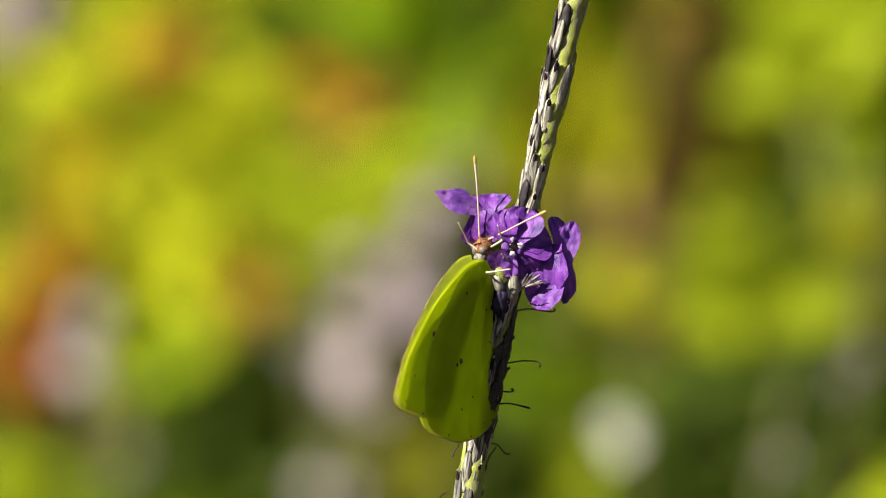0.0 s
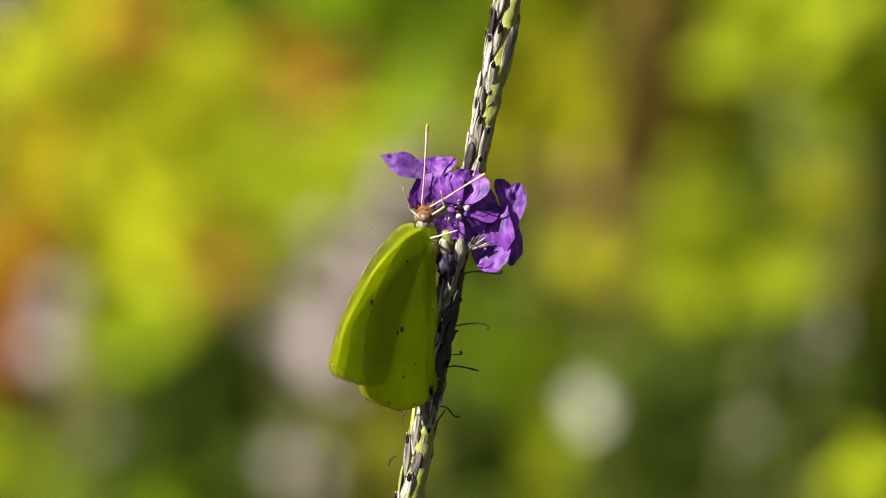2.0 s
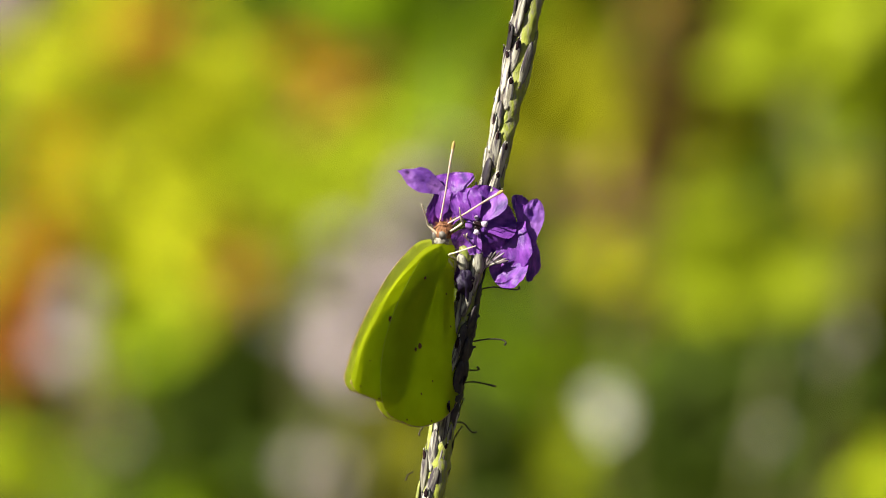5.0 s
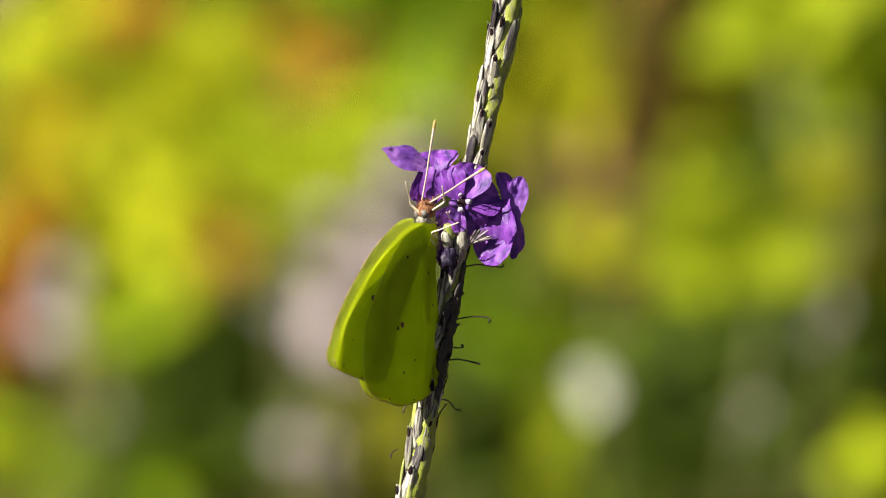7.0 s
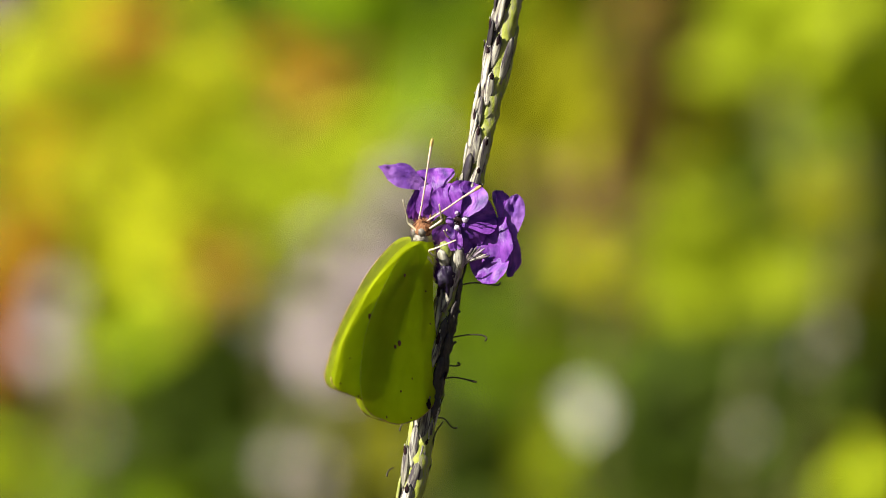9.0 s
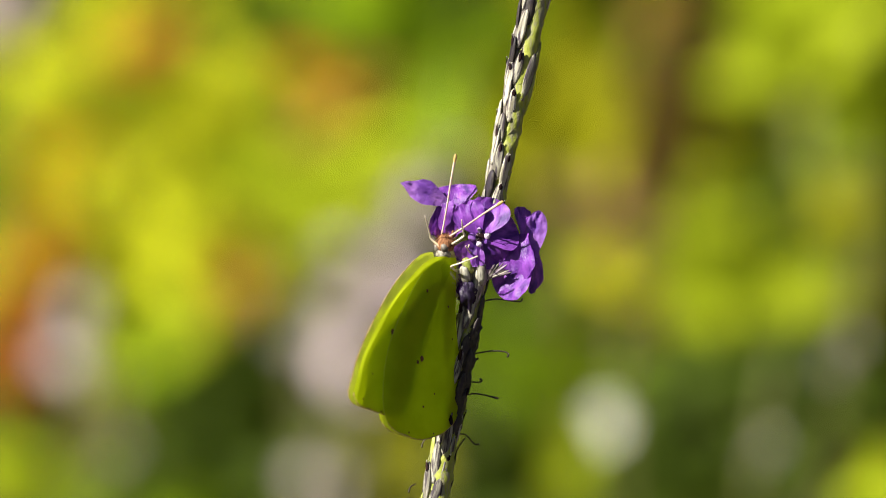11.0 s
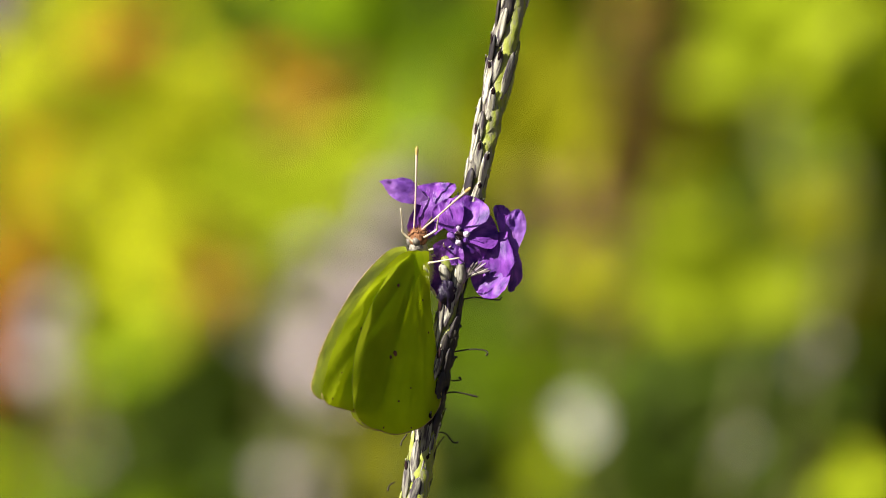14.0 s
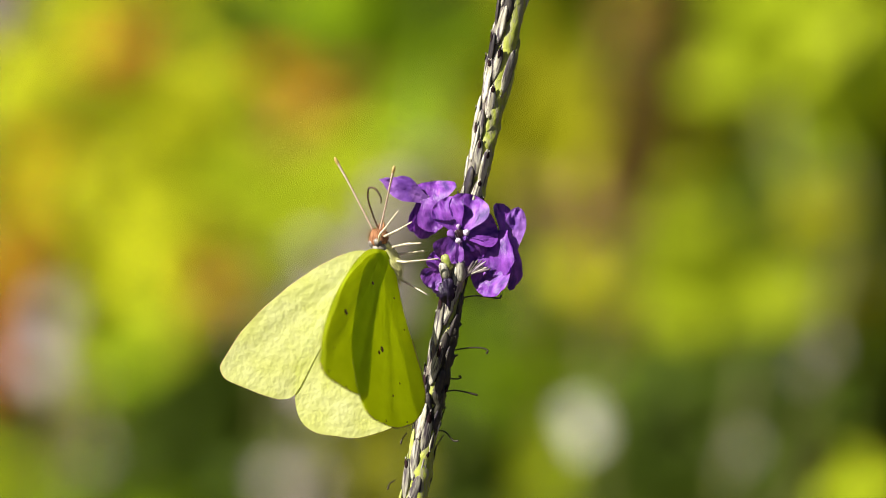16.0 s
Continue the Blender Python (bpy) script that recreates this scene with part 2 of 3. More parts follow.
def on_axis(y):
    """The spike's middle at the height y of the field, in the spike's space."""
    a, b = at(1011, 0), at(824, 882)
    return a + (b - a) * (y / 882.0) - FOOT


def build_spike():
    rng = random.Random(5)
    def ragged(verts, much):
        return [Vector(v) + Vector((noise.noise(Vector(v) * 900), noise.noise(Vector(v) * 900 + Vector((7, 3, 1))), 0)) * much * U for v in verts]

    heights = list(range(-150, 1001, 12))
    root = on_axis(1000)
    low = [root.lerp(Vector((0, 0, 0)), k / 6) for k in range(1, 7)]
    green = np.interp(heights, [-150, -60, 0, 200, 330, 480, 760, 840, 1000], [12, 15, 18, 17.5, 15, 14, 14, 20, 20])
    aside = np.interp(heights, [-150, 0, 360, 480, 780, 840, 1000], [8, 10, 7, 4, 2, 6, 6])
    line = [on_axis(y) + (SIDE * a + FRONT * 1.5) * U for y, a in zip(heights, aside)]
    verts, faces = tube(line + low, [r * U for r in green] + [18 * U, 19 * U, 20 * U, 22 * U, 24 * U, 26 * U], 14)
    mesh_part("stem", ragged(verts, 7.0), faces, STEM, spike)
    line = [on_axis(y) - SIDE * (6.5 * U) for y in heights]
    verts, faces = tube(line, [12.5 * U if y > -60 else 10 * U for y in heights], 14)
    mesh_part("rind", ragged(verts, 5.0), faces, RIND, spike, "grey weathered rind of the spike")
    # Dark sleeve, set to the right, paints the shade below the flowers.
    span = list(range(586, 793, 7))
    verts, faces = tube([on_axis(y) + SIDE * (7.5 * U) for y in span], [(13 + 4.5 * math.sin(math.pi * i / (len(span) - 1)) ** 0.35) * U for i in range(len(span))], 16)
    mesh_part("blackened_rind", ragged(verts, 7.0), faces, SHADE_RIND, spike, "rind with shade painted into its colour, under the flowers")
    # one dried calyx of each kind, then shared by all of its colour: a keeled scale that flares to its mouth
    kinds = []
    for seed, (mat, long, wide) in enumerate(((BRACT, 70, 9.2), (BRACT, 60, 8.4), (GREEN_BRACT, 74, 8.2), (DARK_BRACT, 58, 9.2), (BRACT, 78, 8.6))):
        verts, faces, rings, sides = [], [], 12, 12
        for i in range(rings):
            t = i / (rings - 1)
            w = wide * float(np.interp(t, [0, 0.15, 0.4, 0.75, 0.92, 1], [0.35, 0.7, 1.0, 0.85, 0.55, 0.15]))
            out = -3.5 + 4.5 * t - 3.0 * max(0, t - 0.8)
            for k in range(sides):
                a = 2 * math.pi * k / sides
                ridge = 1.0 + 0.13 * math.cos(5 * a + seed) + 0.10 * noise.noise(Vector((i * 0.7, math.cos(a) * 2, seed + math.sin(a) * 2)))
                verts.append((w * math.cos(a) * ridge * U, (out + w * 0.45 * math.sin(a) * ridge) * U, long * t * U))
        for i in range(rings - 1):
            for k in range(sides):
                q = (k + 1) % sides
                faces.append((i * sides + k, i * sides + q, (i + 1) * sides + q, (i + 1) * sides + k))
        faces += [tuple(range(sides))[::-1], tuple((rings - 1) * sides + k for k in range(sides))]
        kinds.append((verts, faces, mat, long, wide))
    first = {}
    mouth = rim = None
    y, turn = 1010.0, 0.3
    while y > -150:
        ang = turn
        turn += 2.39996
        outward = SIDE * math.cos(ang) + FRONT * math.sin(ang)
        r = rng.random()
        bare = math.cos(ang - 0.2) > 0.35 and y < 320
        # Right-hand bracts here take the dark colour as painted shade.
        shade_side = 560 < y < 790 and math.cos(ang) > (0.15 if y < 650 else -0.45)
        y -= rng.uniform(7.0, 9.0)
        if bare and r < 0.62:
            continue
        if shade_side:
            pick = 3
        elif bare or y > 810:
            pick = 2 if r > 0.72 else (4 if r > 0.4 else 0)
        else:
            pick = 3 if r < 0.14 else (1 if r < 0.4 else (4 if r < 0.6 else 0))
        across = AXIS.cross(outward).normalized()
        zaxis = (AXIS + outward * rng.uniform(-0.03, 0.025) + across * rng.uniform(-0.14, 0.14)).normalized()
        yaxis = (outward - zaxis * outward.dot(zaxis)).normalized()
        xaxis = yaxis.cross(zaxis)
        turned = Matrix((xaxis, yaxis, zaxis)).transposed().to_4x4()
        size = rng.uniform(0.85, 1.12) * (0.85 if y < 30 else 1.0)
        m = Matrix.Translation(on_axis(y + 20) + outward * ((21.5 if bare else 20) * U) + SIDE * ((6 if bare else 0) * U)) @ turned @ Matrix.Diagonal((size, size, size, 1))
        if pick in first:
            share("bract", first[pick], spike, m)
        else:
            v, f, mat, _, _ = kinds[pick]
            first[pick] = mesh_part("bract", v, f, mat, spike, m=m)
        if pick != 2 and rng.random() < (0.65 if not shade_side else 0.25):
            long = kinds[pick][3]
            # Purple-black cap; the shade of the recessed mouth is put into its colour.
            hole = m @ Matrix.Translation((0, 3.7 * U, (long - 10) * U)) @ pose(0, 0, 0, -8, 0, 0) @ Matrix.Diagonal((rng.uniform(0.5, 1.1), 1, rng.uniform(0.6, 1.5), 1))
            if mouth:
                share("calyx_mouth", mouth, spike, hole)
                if not shade_side:
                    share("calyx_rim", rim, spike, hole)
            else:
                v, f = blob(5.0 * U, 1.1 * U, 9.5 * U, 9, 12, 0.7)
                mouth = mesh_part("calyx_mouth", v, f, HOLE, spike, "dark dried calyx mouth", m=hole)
                # Bract-coloured bead, added for the pale rim and the highlight on its tip.
                v, f = blob(2.2 * U, 1.6 * U, 2.4 * U, 6, 8, 0.5)
                v = [(p[0], p[1] + 0.6 * U, p[2] + 11 * U) for p in v]
                rim = mesh_part("calyx_rim", v, f, BRACT, spike, m=hole)


build_spike()


def field(x, y, n):
    """A place in the spike's space, n tenths of a millimetre behind the spike's middle."""
    return at(x, y, n * U) - FOOT


def lobe(flower, m, base, tip, wide, face, curl=0.1, mat=None, seed=0.0, crinkle=3.0, point=0.0):
    """One crinkled, round-ended petal from base to tip, its face turned to face (right, up, front)."""
    p, q = field(*base), field(*tip)
    x = (q - p).normalized()
    n = RIGHT * face[0] + ABOVE * face[1] - AHEAD * face[2]
    n = (n - x * n.dot(x)).normalized()
    place = Matrix((x, n.cross(x), n)).transposed().to_4x4()
    place.translation = p
    long = (q - p).length / U
    verts, faces, nu, nv = [], [], 19, 17
    for i in range(nu):
        u = 1 - (1 - i / (nu - 1)) ** 1.7
        swell = min(1.0, u / 0.62)
        w = wide * (0.36 + 0.64 * swell * swell * (3 - 2 * swell)) * math.sqrt(max(0.0, 1 - (max(0.0, u - 0.62) / 0.38) ** 2))
        w *= 1 + 0.10 * noise.noise(Vector((u * 5, seed, 2.0))) * u
        for j in range(nv):
            v = 2 * j / (nv - 1) - 1
            notch = 0.07 * long * math.exp(-(v * 3.2) ** 2) * u ** 6
            px = long * u * (1 - point * abs(v) ** 1.5) - notch * (1 - 3 * point) + 1.6 * noise.noise(Vector((v * 4, seed * 3, u * 2))) * u
            py = w * v
            pz = 0.20 * w * v * v - curl * long * u * u + 0.06 * long * math.sin(math.pi * u)
            pz += crinkle * u * noise.noise(Vector((px / 17.0, py / 13.0, seed * 7.3)))
            pz += 0.8 * crinkle * u * noise.noise(Vector((px / 13.0, py / 5.0, seed * 3.1)))
            pz += 0.35 * crinkle * u * noise.noise(Vector((px / 4.0, py / 3.0, seed * 5.1)))
            pz -= 2.4 * math.exp(-(v * 5) ** 2) * u
            verts.append((px * U, py * U, pz * U))
    for i in range(nu - 1):
        for j in range(nv - 1):
            k = i * nv + j
            faces.append((k, k + nv, k + nv + 1, k + 1))
    mesh_part("petal", verts, faces, mat or PETAL, flower, m=m.inverted() @ place)


def build_flower(centre, way, tube_to, petals, eye=False):
    """A five-lobed flower; petals: (base, tip, half width, facing, curl, pale)."""
    n = (RIGHT * way[0] + ABOVE * way[1] - AHEAD * way[2]).normalized()
    x = (RIGHT - n * RIGHT.dot(n)).normalized()
    m = Matrix((x, n.cross(x), n)).transposed().to_4x4()
    m.translation = field(*centre)
    back_to = m.inverted() @ field(*tube_to)
    line = glide([(0, 0, 0), (0, 0, -14 * U), back_to * 0.55 + Vector((0, 0, -12 * U)), back_to], 4)
    verts, faces = tube(line, [9 * U - 3.5 * U * i / (len(line) - 1) for i in range(len(line))], 9)
    flower = mesh_part("flower", verts, faces, TUBE, spike, m=m)
    for k, (base, tip, wide, face, curl, pale) in enumerate(petals):
        lobe(flower, m, base, tip, wide, face, curl, PALE_PETAL if pale else PETAL, centre[0] * 0.37 + k * 1.9, 7.5 if pale else 5.4, 0.22 if pale and tip[0] < 800 else 0.0)
    if eye:
        v, f = blob(8.0 * U, 8.5 * U, 2.0 * U, 6, 12)
        mesh_part("throat", v, f, HOLE, flower, "dark throat of the flower", m=Matrix.Translation((0, 0, 5.0 * U)))
        for k, (w, r, big, mat) in enumerate(((8, 13, 1.0, THROAT), (95, 13, 0.7, THROAT), (180, 14, 1.3, PALE_PETAL), (262, 13, 0.9, THROAT), (320, 14, 0.7, PALE_PETAL))):
            v, f = blob(5.4 * U * big, 5.4 * U * big, 2.6 * U, 10, 12, 0.7, k * 3.0)
            mesh_part("throat_lobe", v, f, mat, flower, "whitish throat lobe", m=pose(r * U * math.cos(radians(w)), r * U * math.sin(radians(w)), 6.0 * U))
        verts, faces = [], []
        rng = random.Random(3)
        for _ in range(22):
            w = rng.uniform(0, 2 * math.pi)
            p = Vector((math.cos(w) * 9, math.sin(w) * 9, 3)) * U
            e = Vector((math.cos(w) * rng.uniform(2, 6), math.sin(w) * rng.uniform(2, 6), rng.uniform(5, 9))) * U
            c = Vector((-math.sin(w), math.cos(w), 0)) * 0.7 * U
            i = len(verts)
            verts += [p - c, p + c, e]
            faces.append((i, i + 1, i + 2))
        tagged(mesh_part("throat_hair", verts, faces, THROAT, flower), kind="stuff")
    return flower


# ring of open flowers
build_flower((909, 437, -36), (-0.05, 0.05, 1.0), (908, 478, -15), (
    ((906, 432, -34), (882, 374, -36), 30, (-0.35, 0.30, 0.85), 0.10, 0),
    ((912, 432, -36), (938, 370, -34), 38, (0.0, 0.45, 0.90), 0.14, 0),
    ((914, 438, -36), (977, 424, -26), 35, (0.30, 0.25, 0.90), 0.12, 0),
    ((911, 442, -35), (940, 488, -30), 31, (0.25, -0.45, 0.85), 0.16, 0),
    ((906, 441, -34), (880, 484, -34), 30, (-0.15, -0.30, 0.90), 0.14, 0),
), True)
build_flower((982, 446, -14), (0.30, -0.10, 0.95), (930, 496, -8), (
    ((984, 432, -20), (972, 513, -40), 38, (-0.50, 0.25, 0.85), 0.12, 0),
    ((1002, 476, -18), (942, 540, -28), 42, (-0.35, 0.45, 0.80), 0.12, 0),
    ((1000, 446, -16), (1002, 538, -16), 21, (0.75, -0.15, 0.65), 0.05, 0),
    ((985, 438, -6), (984, 383, 8), 24, (0.60, -0.20, 0.75), 0.10, 0),
    ((1004, 474, -14), (1013, 392, -12), 19, (-0.05, 0.25, 0.95), -0.10, 1),
))
build_flower((848, 374, 4), (-0.45, 0.60, 0.50), (912, 446, -8), (
    ((852, 378, 2), (766, 337, -10), 23, (-0.15, 0.35, 0.90), 0.02, 1),
    ((866, 386, 0), (864, 340, 14), 42, (-0.15, 0.55, 0.80), 0.25, 0),
    ((840, 372, 2), (829, 434, 8), 19, (0.45, -0.35, 0.80), 0.10, 0),
    ((852, 374, -4), (868, 432, -14), 28, (-0.25, -0.15, 0.95), 0.10, 0),
    ((852, 380, 6), (846, 446, 12), 24, (0.30, -0.45, 0.80), 0.10, 0),
))
build_flower((872, 502, 14), (-0.50, -0.10, 0.70), (905, 495, 6), (
    ((876, 500, 12), (850, 528, 2), 24, (-0.25, -0.20, 0.90), 0.15, 0),
    ((878, 497, 12), (860, 470, 8), 20, (-0.20, 0.20, 0.90), 0.10, 0),
    ((880, 503, 14), (880, 546, 8), 22, (0.10, -0.40, 0.85), 0.10, 0),
    ((880, 498, 16), (896, 462, 22), 20, (0.10, 0.40, 0.85), 0.10, 0),
))


def build_spike_details():
    v, f = blob(13 * U, 11 * U, 25 * U, 14, 16, 0.95, 2.0)
    mesh_part("withered_bud", v, f, BUD, spike, "shrivelled blackish violet bud", m=Matrix.Translation(at(886, 538, -0.0022) - FOOT))
    for n, (x, y, ang, long) in enumerate(((905, 500, 12, 34), (893, 486, -25, 30), (912, 508, -4, 40), (886, 505, -14, 34))):
        way = RIGHT * math.sin(radians(ang)) + ABOVE * math.cos(radians(ang)) - AHEAD * 0.25
        p = at(x, y + 14, -0.0022) - FOOT
        v, f = tube(glide([(0, 0, 0), (1.5 * U, 0, long * 0.5 * U), (0, 0, long * U)], 3), [r * U for r in (4, 7.5, 9.5, 9.5, 9, 8, 4)], 9)
        mesh_part("calyx", v, f, (BRACT, GREEN_BRACT, BRACT)[n % 3], spike, m=aim(p, way))
    # slender teeth of the calyx under the side flower
    for n in range(7):
        ang = radians(30 + 8 * n)
        way = RIGHT * math.sin(ang) + ABOVE * math.cos(ang) - AHEAD * (0.35 - 0.05 * (n % 3))
        v, f = tube(glide([(0, 0, 0), ((1.5 - n % 3) * U, 0, 20 * U), (0, 0, (40 + 3 * (n % 4)) * U)], 3), [r * U for r in (2.2, 2.8, 3.2, 3.2, 2.8, 2.0, 0.8)], 7)
        mesh_part("calyx_tooth", v, f, (CALYX, BRACT, CALYX, TUBE)[n % 4], spike, m=aim(field(915 + n, 518 - 1.5 * n, -24), way))
    # hooked dry styles
    lines = (
        ((912, 551), (935, 547), (960, 550), (978, 552), (982, 547)),
        ((898, 643), (925, 639), (948, 640), (957, 645), (954, 650)),
        ((884, 664), (892, 656), (901, 653)),
        ((884, 692), (900, 694), (909, 692), (905, 688)),
        ((880, 716), (897, 714), (915, 717), (938, 723)),
        ((866, 785), (880, 787), (890, 799), (896, 804), (903, 803)),
        ((878, 792), (864, 812), (858, 836)),
        ((912, 560), (908, 590), (900, 606)),
        ((889, 668), (878, 690), (876, 706)),
        ((812, 788), (803, 800), (801, 808)),
        ((880, 636), (893, 651), (903, 652)),
        ((843, 866), (851, 860), (855, 868), (850, 880)),
        ((790, 872), (780, 878), (777, 888)),
    )
    for n, line in enumerate(lines):
        pts = glide([at(x, y, 0.0006 * ((n * 5) % 4) - 0.001 * k * 0.3) - FOOT for k, (x, y) in enumerate(line)], 4)
        v, f = tube(pts, [1.35 * U if i < len(pts) - 3 else 1.9 * U for i in range(len(pts))], 6)
        mesh_part("dry_style", v, f, HAIR, spike)


build_spike_details()

# ---- butterfly ----
butterfly = new("butterfly")
tagged(butterfly, "lemon-yellow sulphur butterfly clinging head-up to the flower spike", "butterfly")
PERCH = at(850, 462, -0.0020)


def wing_outline(points):
    return glide([((740 - x) / 0.82, 0, 445 - y) for x, y in points], 5, closed=True)


FORE = wing_outline(((742, 447), (727, 443), (702, 450), (666, 478), (629, 518), (592, 568), (563, 619), (549, 657), (541, 684), (551, 703),
                     (575, 712), (610, 722), (638, 724), (656, 707), (679, 630), (711, 545), (742, 475)))
HIND = wing_outline(((750, 450), (720, 456), (682, 480), (638, 541), (605, 606), (590, 674), (592, 718), (610, 744), (640, 757), (666, 766),
                     (696, 764), (724, 757), (742, 742), (754, 720), (757, 688), (755, 630), (751, 560), (752, 495), (753, 462)))


def build_wing(name, outline, heart, side, folds, rim):
    """A thin wing with radial folds; side: +1 or -1, where its lower face looks along y."""
    heart = Vector(heart)
    verts, faces, n, rings = [], [], len(outline), 12

    def swell(p):
        d = Vector((p.x + 14, 0, p.z - 14))
        ang = math.atan2(-d.z, d.x)
        out = d.length
        ripple = (0.75 * math.sin(ang * folds) + 0.3 * math.sin(ang * folds * 2.3 + 1)) * min(1, out / 160.0) ** 1.5
        arch = 11 * math.sin(min(1.0, out / 330.0) * math.pi) + noise.noise(p * 0.012) * 5
        wrap = 15 * max(0.0, (12 - p.x) / 45.0)
        return side * (ripple - arch * 0.12 + wrap)

    verts.append((heart.x, swell(heart), heart.z))
    for r in range(1, rings + 1):
        for p in outline:
            q = heart.lerp(p, r / rings)
            verts.append((q.x, swell(q), q.z))
    for k in range(n):
        faces.append((0, 1 + k, 1 + (k + 1) % n))
    for r in range(rings - 1):
        for k in range(n):
            q = (k + 1) % n
            faces.append((1 + r * n + k, 1 + (r + 1) * n + k, 1 + (r + 1) * n + q, 1 + r * n + q))
    wing = mesh_part(name, [Vector(v) * U for v in verts], faces, WING, butterfly)
    mesh_part("upper_side", [Vector((v[0], v[1] - side * 1.6, v[2])) * U for v in verts], faces, WING_TOP, wing, "pale lemon upper side of the wing")
    root = Vector((4, 0, -12))
    for k in range(n // 5, n * 3 // 5, max(1, n // 15)):
        bend = Vector((outline[k].z, 0, -outline[k].x)) * 0.03
        path = [root.lerp(outline[k], s) + bend * math.sin(math.pi * s) for s in (0.12, 0.28, 0.42, 0.56, 0.7, 0.82, 0.91)]
        v, f = tube([Vector((p.x, swell(p) - side * 0.8, p.z)) * U for p in path], [(0.5 - 0.04 * q) * U for q in range(7)], 6)
        mesh_part("vein", v, f, VEIN, wing)
    edge = [Vector(verts[1 + (rings - 1) * n + k]) * U for k in range(n)]
    far = [k for k in range(n) if rim[0] <= k / n <= rim[1]]
    v, f = tube([edge[k] for k in far], [0.8 * U + 0.3 * U * math.sin(k * 1.3) for k in far], 6)
    mesh_part("fringe", v, f, FRINGE, wing, "brownish wing fringe")
    return wing, swell


def wing_spots(wing, swell, side, spots):
    for x, y, r in spots:
        p = Vector(((740 - x) / 0.82, 0, 445 - y))
        v, f = blob(r * U, 0.7 * U, r * 1.15 * U, 6, 8, 0.5, x * 0.1)
        mesh_part("spot", v, f, SPOT, wing, m=Matrix.Translation(Vector((p.x, swell(p) + side * 1.0, p.z)) * U))


wings = {}
for side in (1, -1):
    fore, swell = build_wing("forewing", FORE, (110, 0, -130), side, 17, (0.12 if side < 0 else 0.46, 0.70))
    wing_spots(fore, swell, side, ((624, 577, 4.4), (560, 694, 1.6), (600, 716, 1.6), (580, 650, 1.2)))
    hind, swell = build_wing("hindwing", HIND, (70, 0, -170), side, 15, (0.33, 0.80))
    wing_spots(hind, swell, side, ((679, 625, 4.4), (669, 630, 3), (695, 506, 2.6), (678, 709, 1.8), (704, 688, 1.6), (744, 594, 1.6), (738, 536, 1.6), (645, 752, 1.6), (698, 758, 1.6)))
    wings[side] = (fore, hind)


def build_body():
    pts = [(-10, 0, 16), (-12, 0, 4), (-14, 0, -15), (-12, 0, -40), (-6, 0, -70), (-2, 0, -110), (0, 0, -150), (0, 0, -178)]
    v, f = tube(glide([Vector(p) * U for p in pts], 4), [r * U for r in np.interp(np.linspace(0, 1, 29), [0, 0.08, 0.2, 0.35, 0.45, 0.6, 0.8, 0.95, 1], [9, 14, 16, 15, 11, 10, 9, 7, 3])], 14)
    mesh_part("body", v, f, YELLOW_FUR, butterfly, "pale yellow furry body")
    v, f = blob(19 * U, 17 * U, 34 * U, 12, 14, 0.25, 3)
    thorax = mesh_part("thorax", v, f, YELLOW_FUR, butterfly, "thick pale yellow fur of the thorax", m=pose(-17 * U, 0, -26 * U))
    rng = random.Random(18)
    verts, faces = [], []
    for _ in range(700):
        d = Vector((rng.gauss(-0.4, 1), rng.gauss(0, 1), rng.gauss(0, 1))).normalized()
        p = Vector((d.x * 17, d.y * 15, d.z * 31)) * U
        e = p + (d * 0.8 + Vector((0, 0, -0.8))) * rng.uniform(4, 10) * U
        w = d.cross(Vector((0.3, 0.5, 0.8))).normalized() * 0.8 * U
        i = len(verts)
        verts += [p - w, p + w, e]
        faces.append((i, i + 1, i + 2))
    tagged(mesh_part("fur", verts, faces, YELLOW_FUR, thorax), kind="stuff")
    v, f = blob(12 * U, 10 * U, 50 * U, 14, 14, 0.2, 6)
    mesh_part("back", v, f, BLUE_FUR, butterfly, "blue-grey scales along the back", m=pose(-3 * U, 0, -42 * U))
    v, f = blob(13 * U, 15 * U, 11 * U, 8, 14, 0.3, 4)
    mesh_part("collar", v, f, COLLAR, butterfly, "grey furry collar", m=pose(-4 * U, 0, 7 * U))
    v, f = blob(17 * U, 19 * U, 17 * U, 10, 14, 0.25, 1)
    head = mesh_part("head", v, f, FUR, butterfly, "rusty brown furry head", m=pose(-8 * U, 0, 24 * U))
    for s in (1, -1):
        v, f = blob(9 * U, 7 * U, 9 * U, 9, 12, 0.2, 2)
        mesh_part("eye", v, f, EYE_SKIN, head, "greyish compound eye", m=pose(9 * U, s * 8 * U, -6 * U))
    for s in (1, -1):
        v, f = tube([Vector(p) * U for p in ((0, 0, 0), (-6, s * 2, 10), (-10, s, 20))], [4 * U, 3.5 * U, 1 * U], 7)
        mesh_part("palp", v, f, FUR, head, m=pose(-6 * U, s * 5 * U, 5 * U))
    # tufts of fur
    rng = random.Random(8)
    verts, faces = [], []
    for _ in range(420):
        d = Vector((rng.gauss(0, 1), rng.gauss(0, 1), rng.gauss(0.2, 1))).normalized()
        p = Vector((d.x * 14, d.y * 16, d.z * 14)) * U
        e = p + (d + Vector((0, 0, 0.4))) * rng.uniform(3, 8) * U
        w = d.cross(Vector((0.3, 0.5, 0.8))).normalized() * 0.7 * U
        i = len(verts)
        verts += [p - w, p + w, e]
        faces.append((i, i + 1, i + 2))
    tagged(mesh_part("fur", verts, faces, FUR, head), kind="stuff")


build_body()


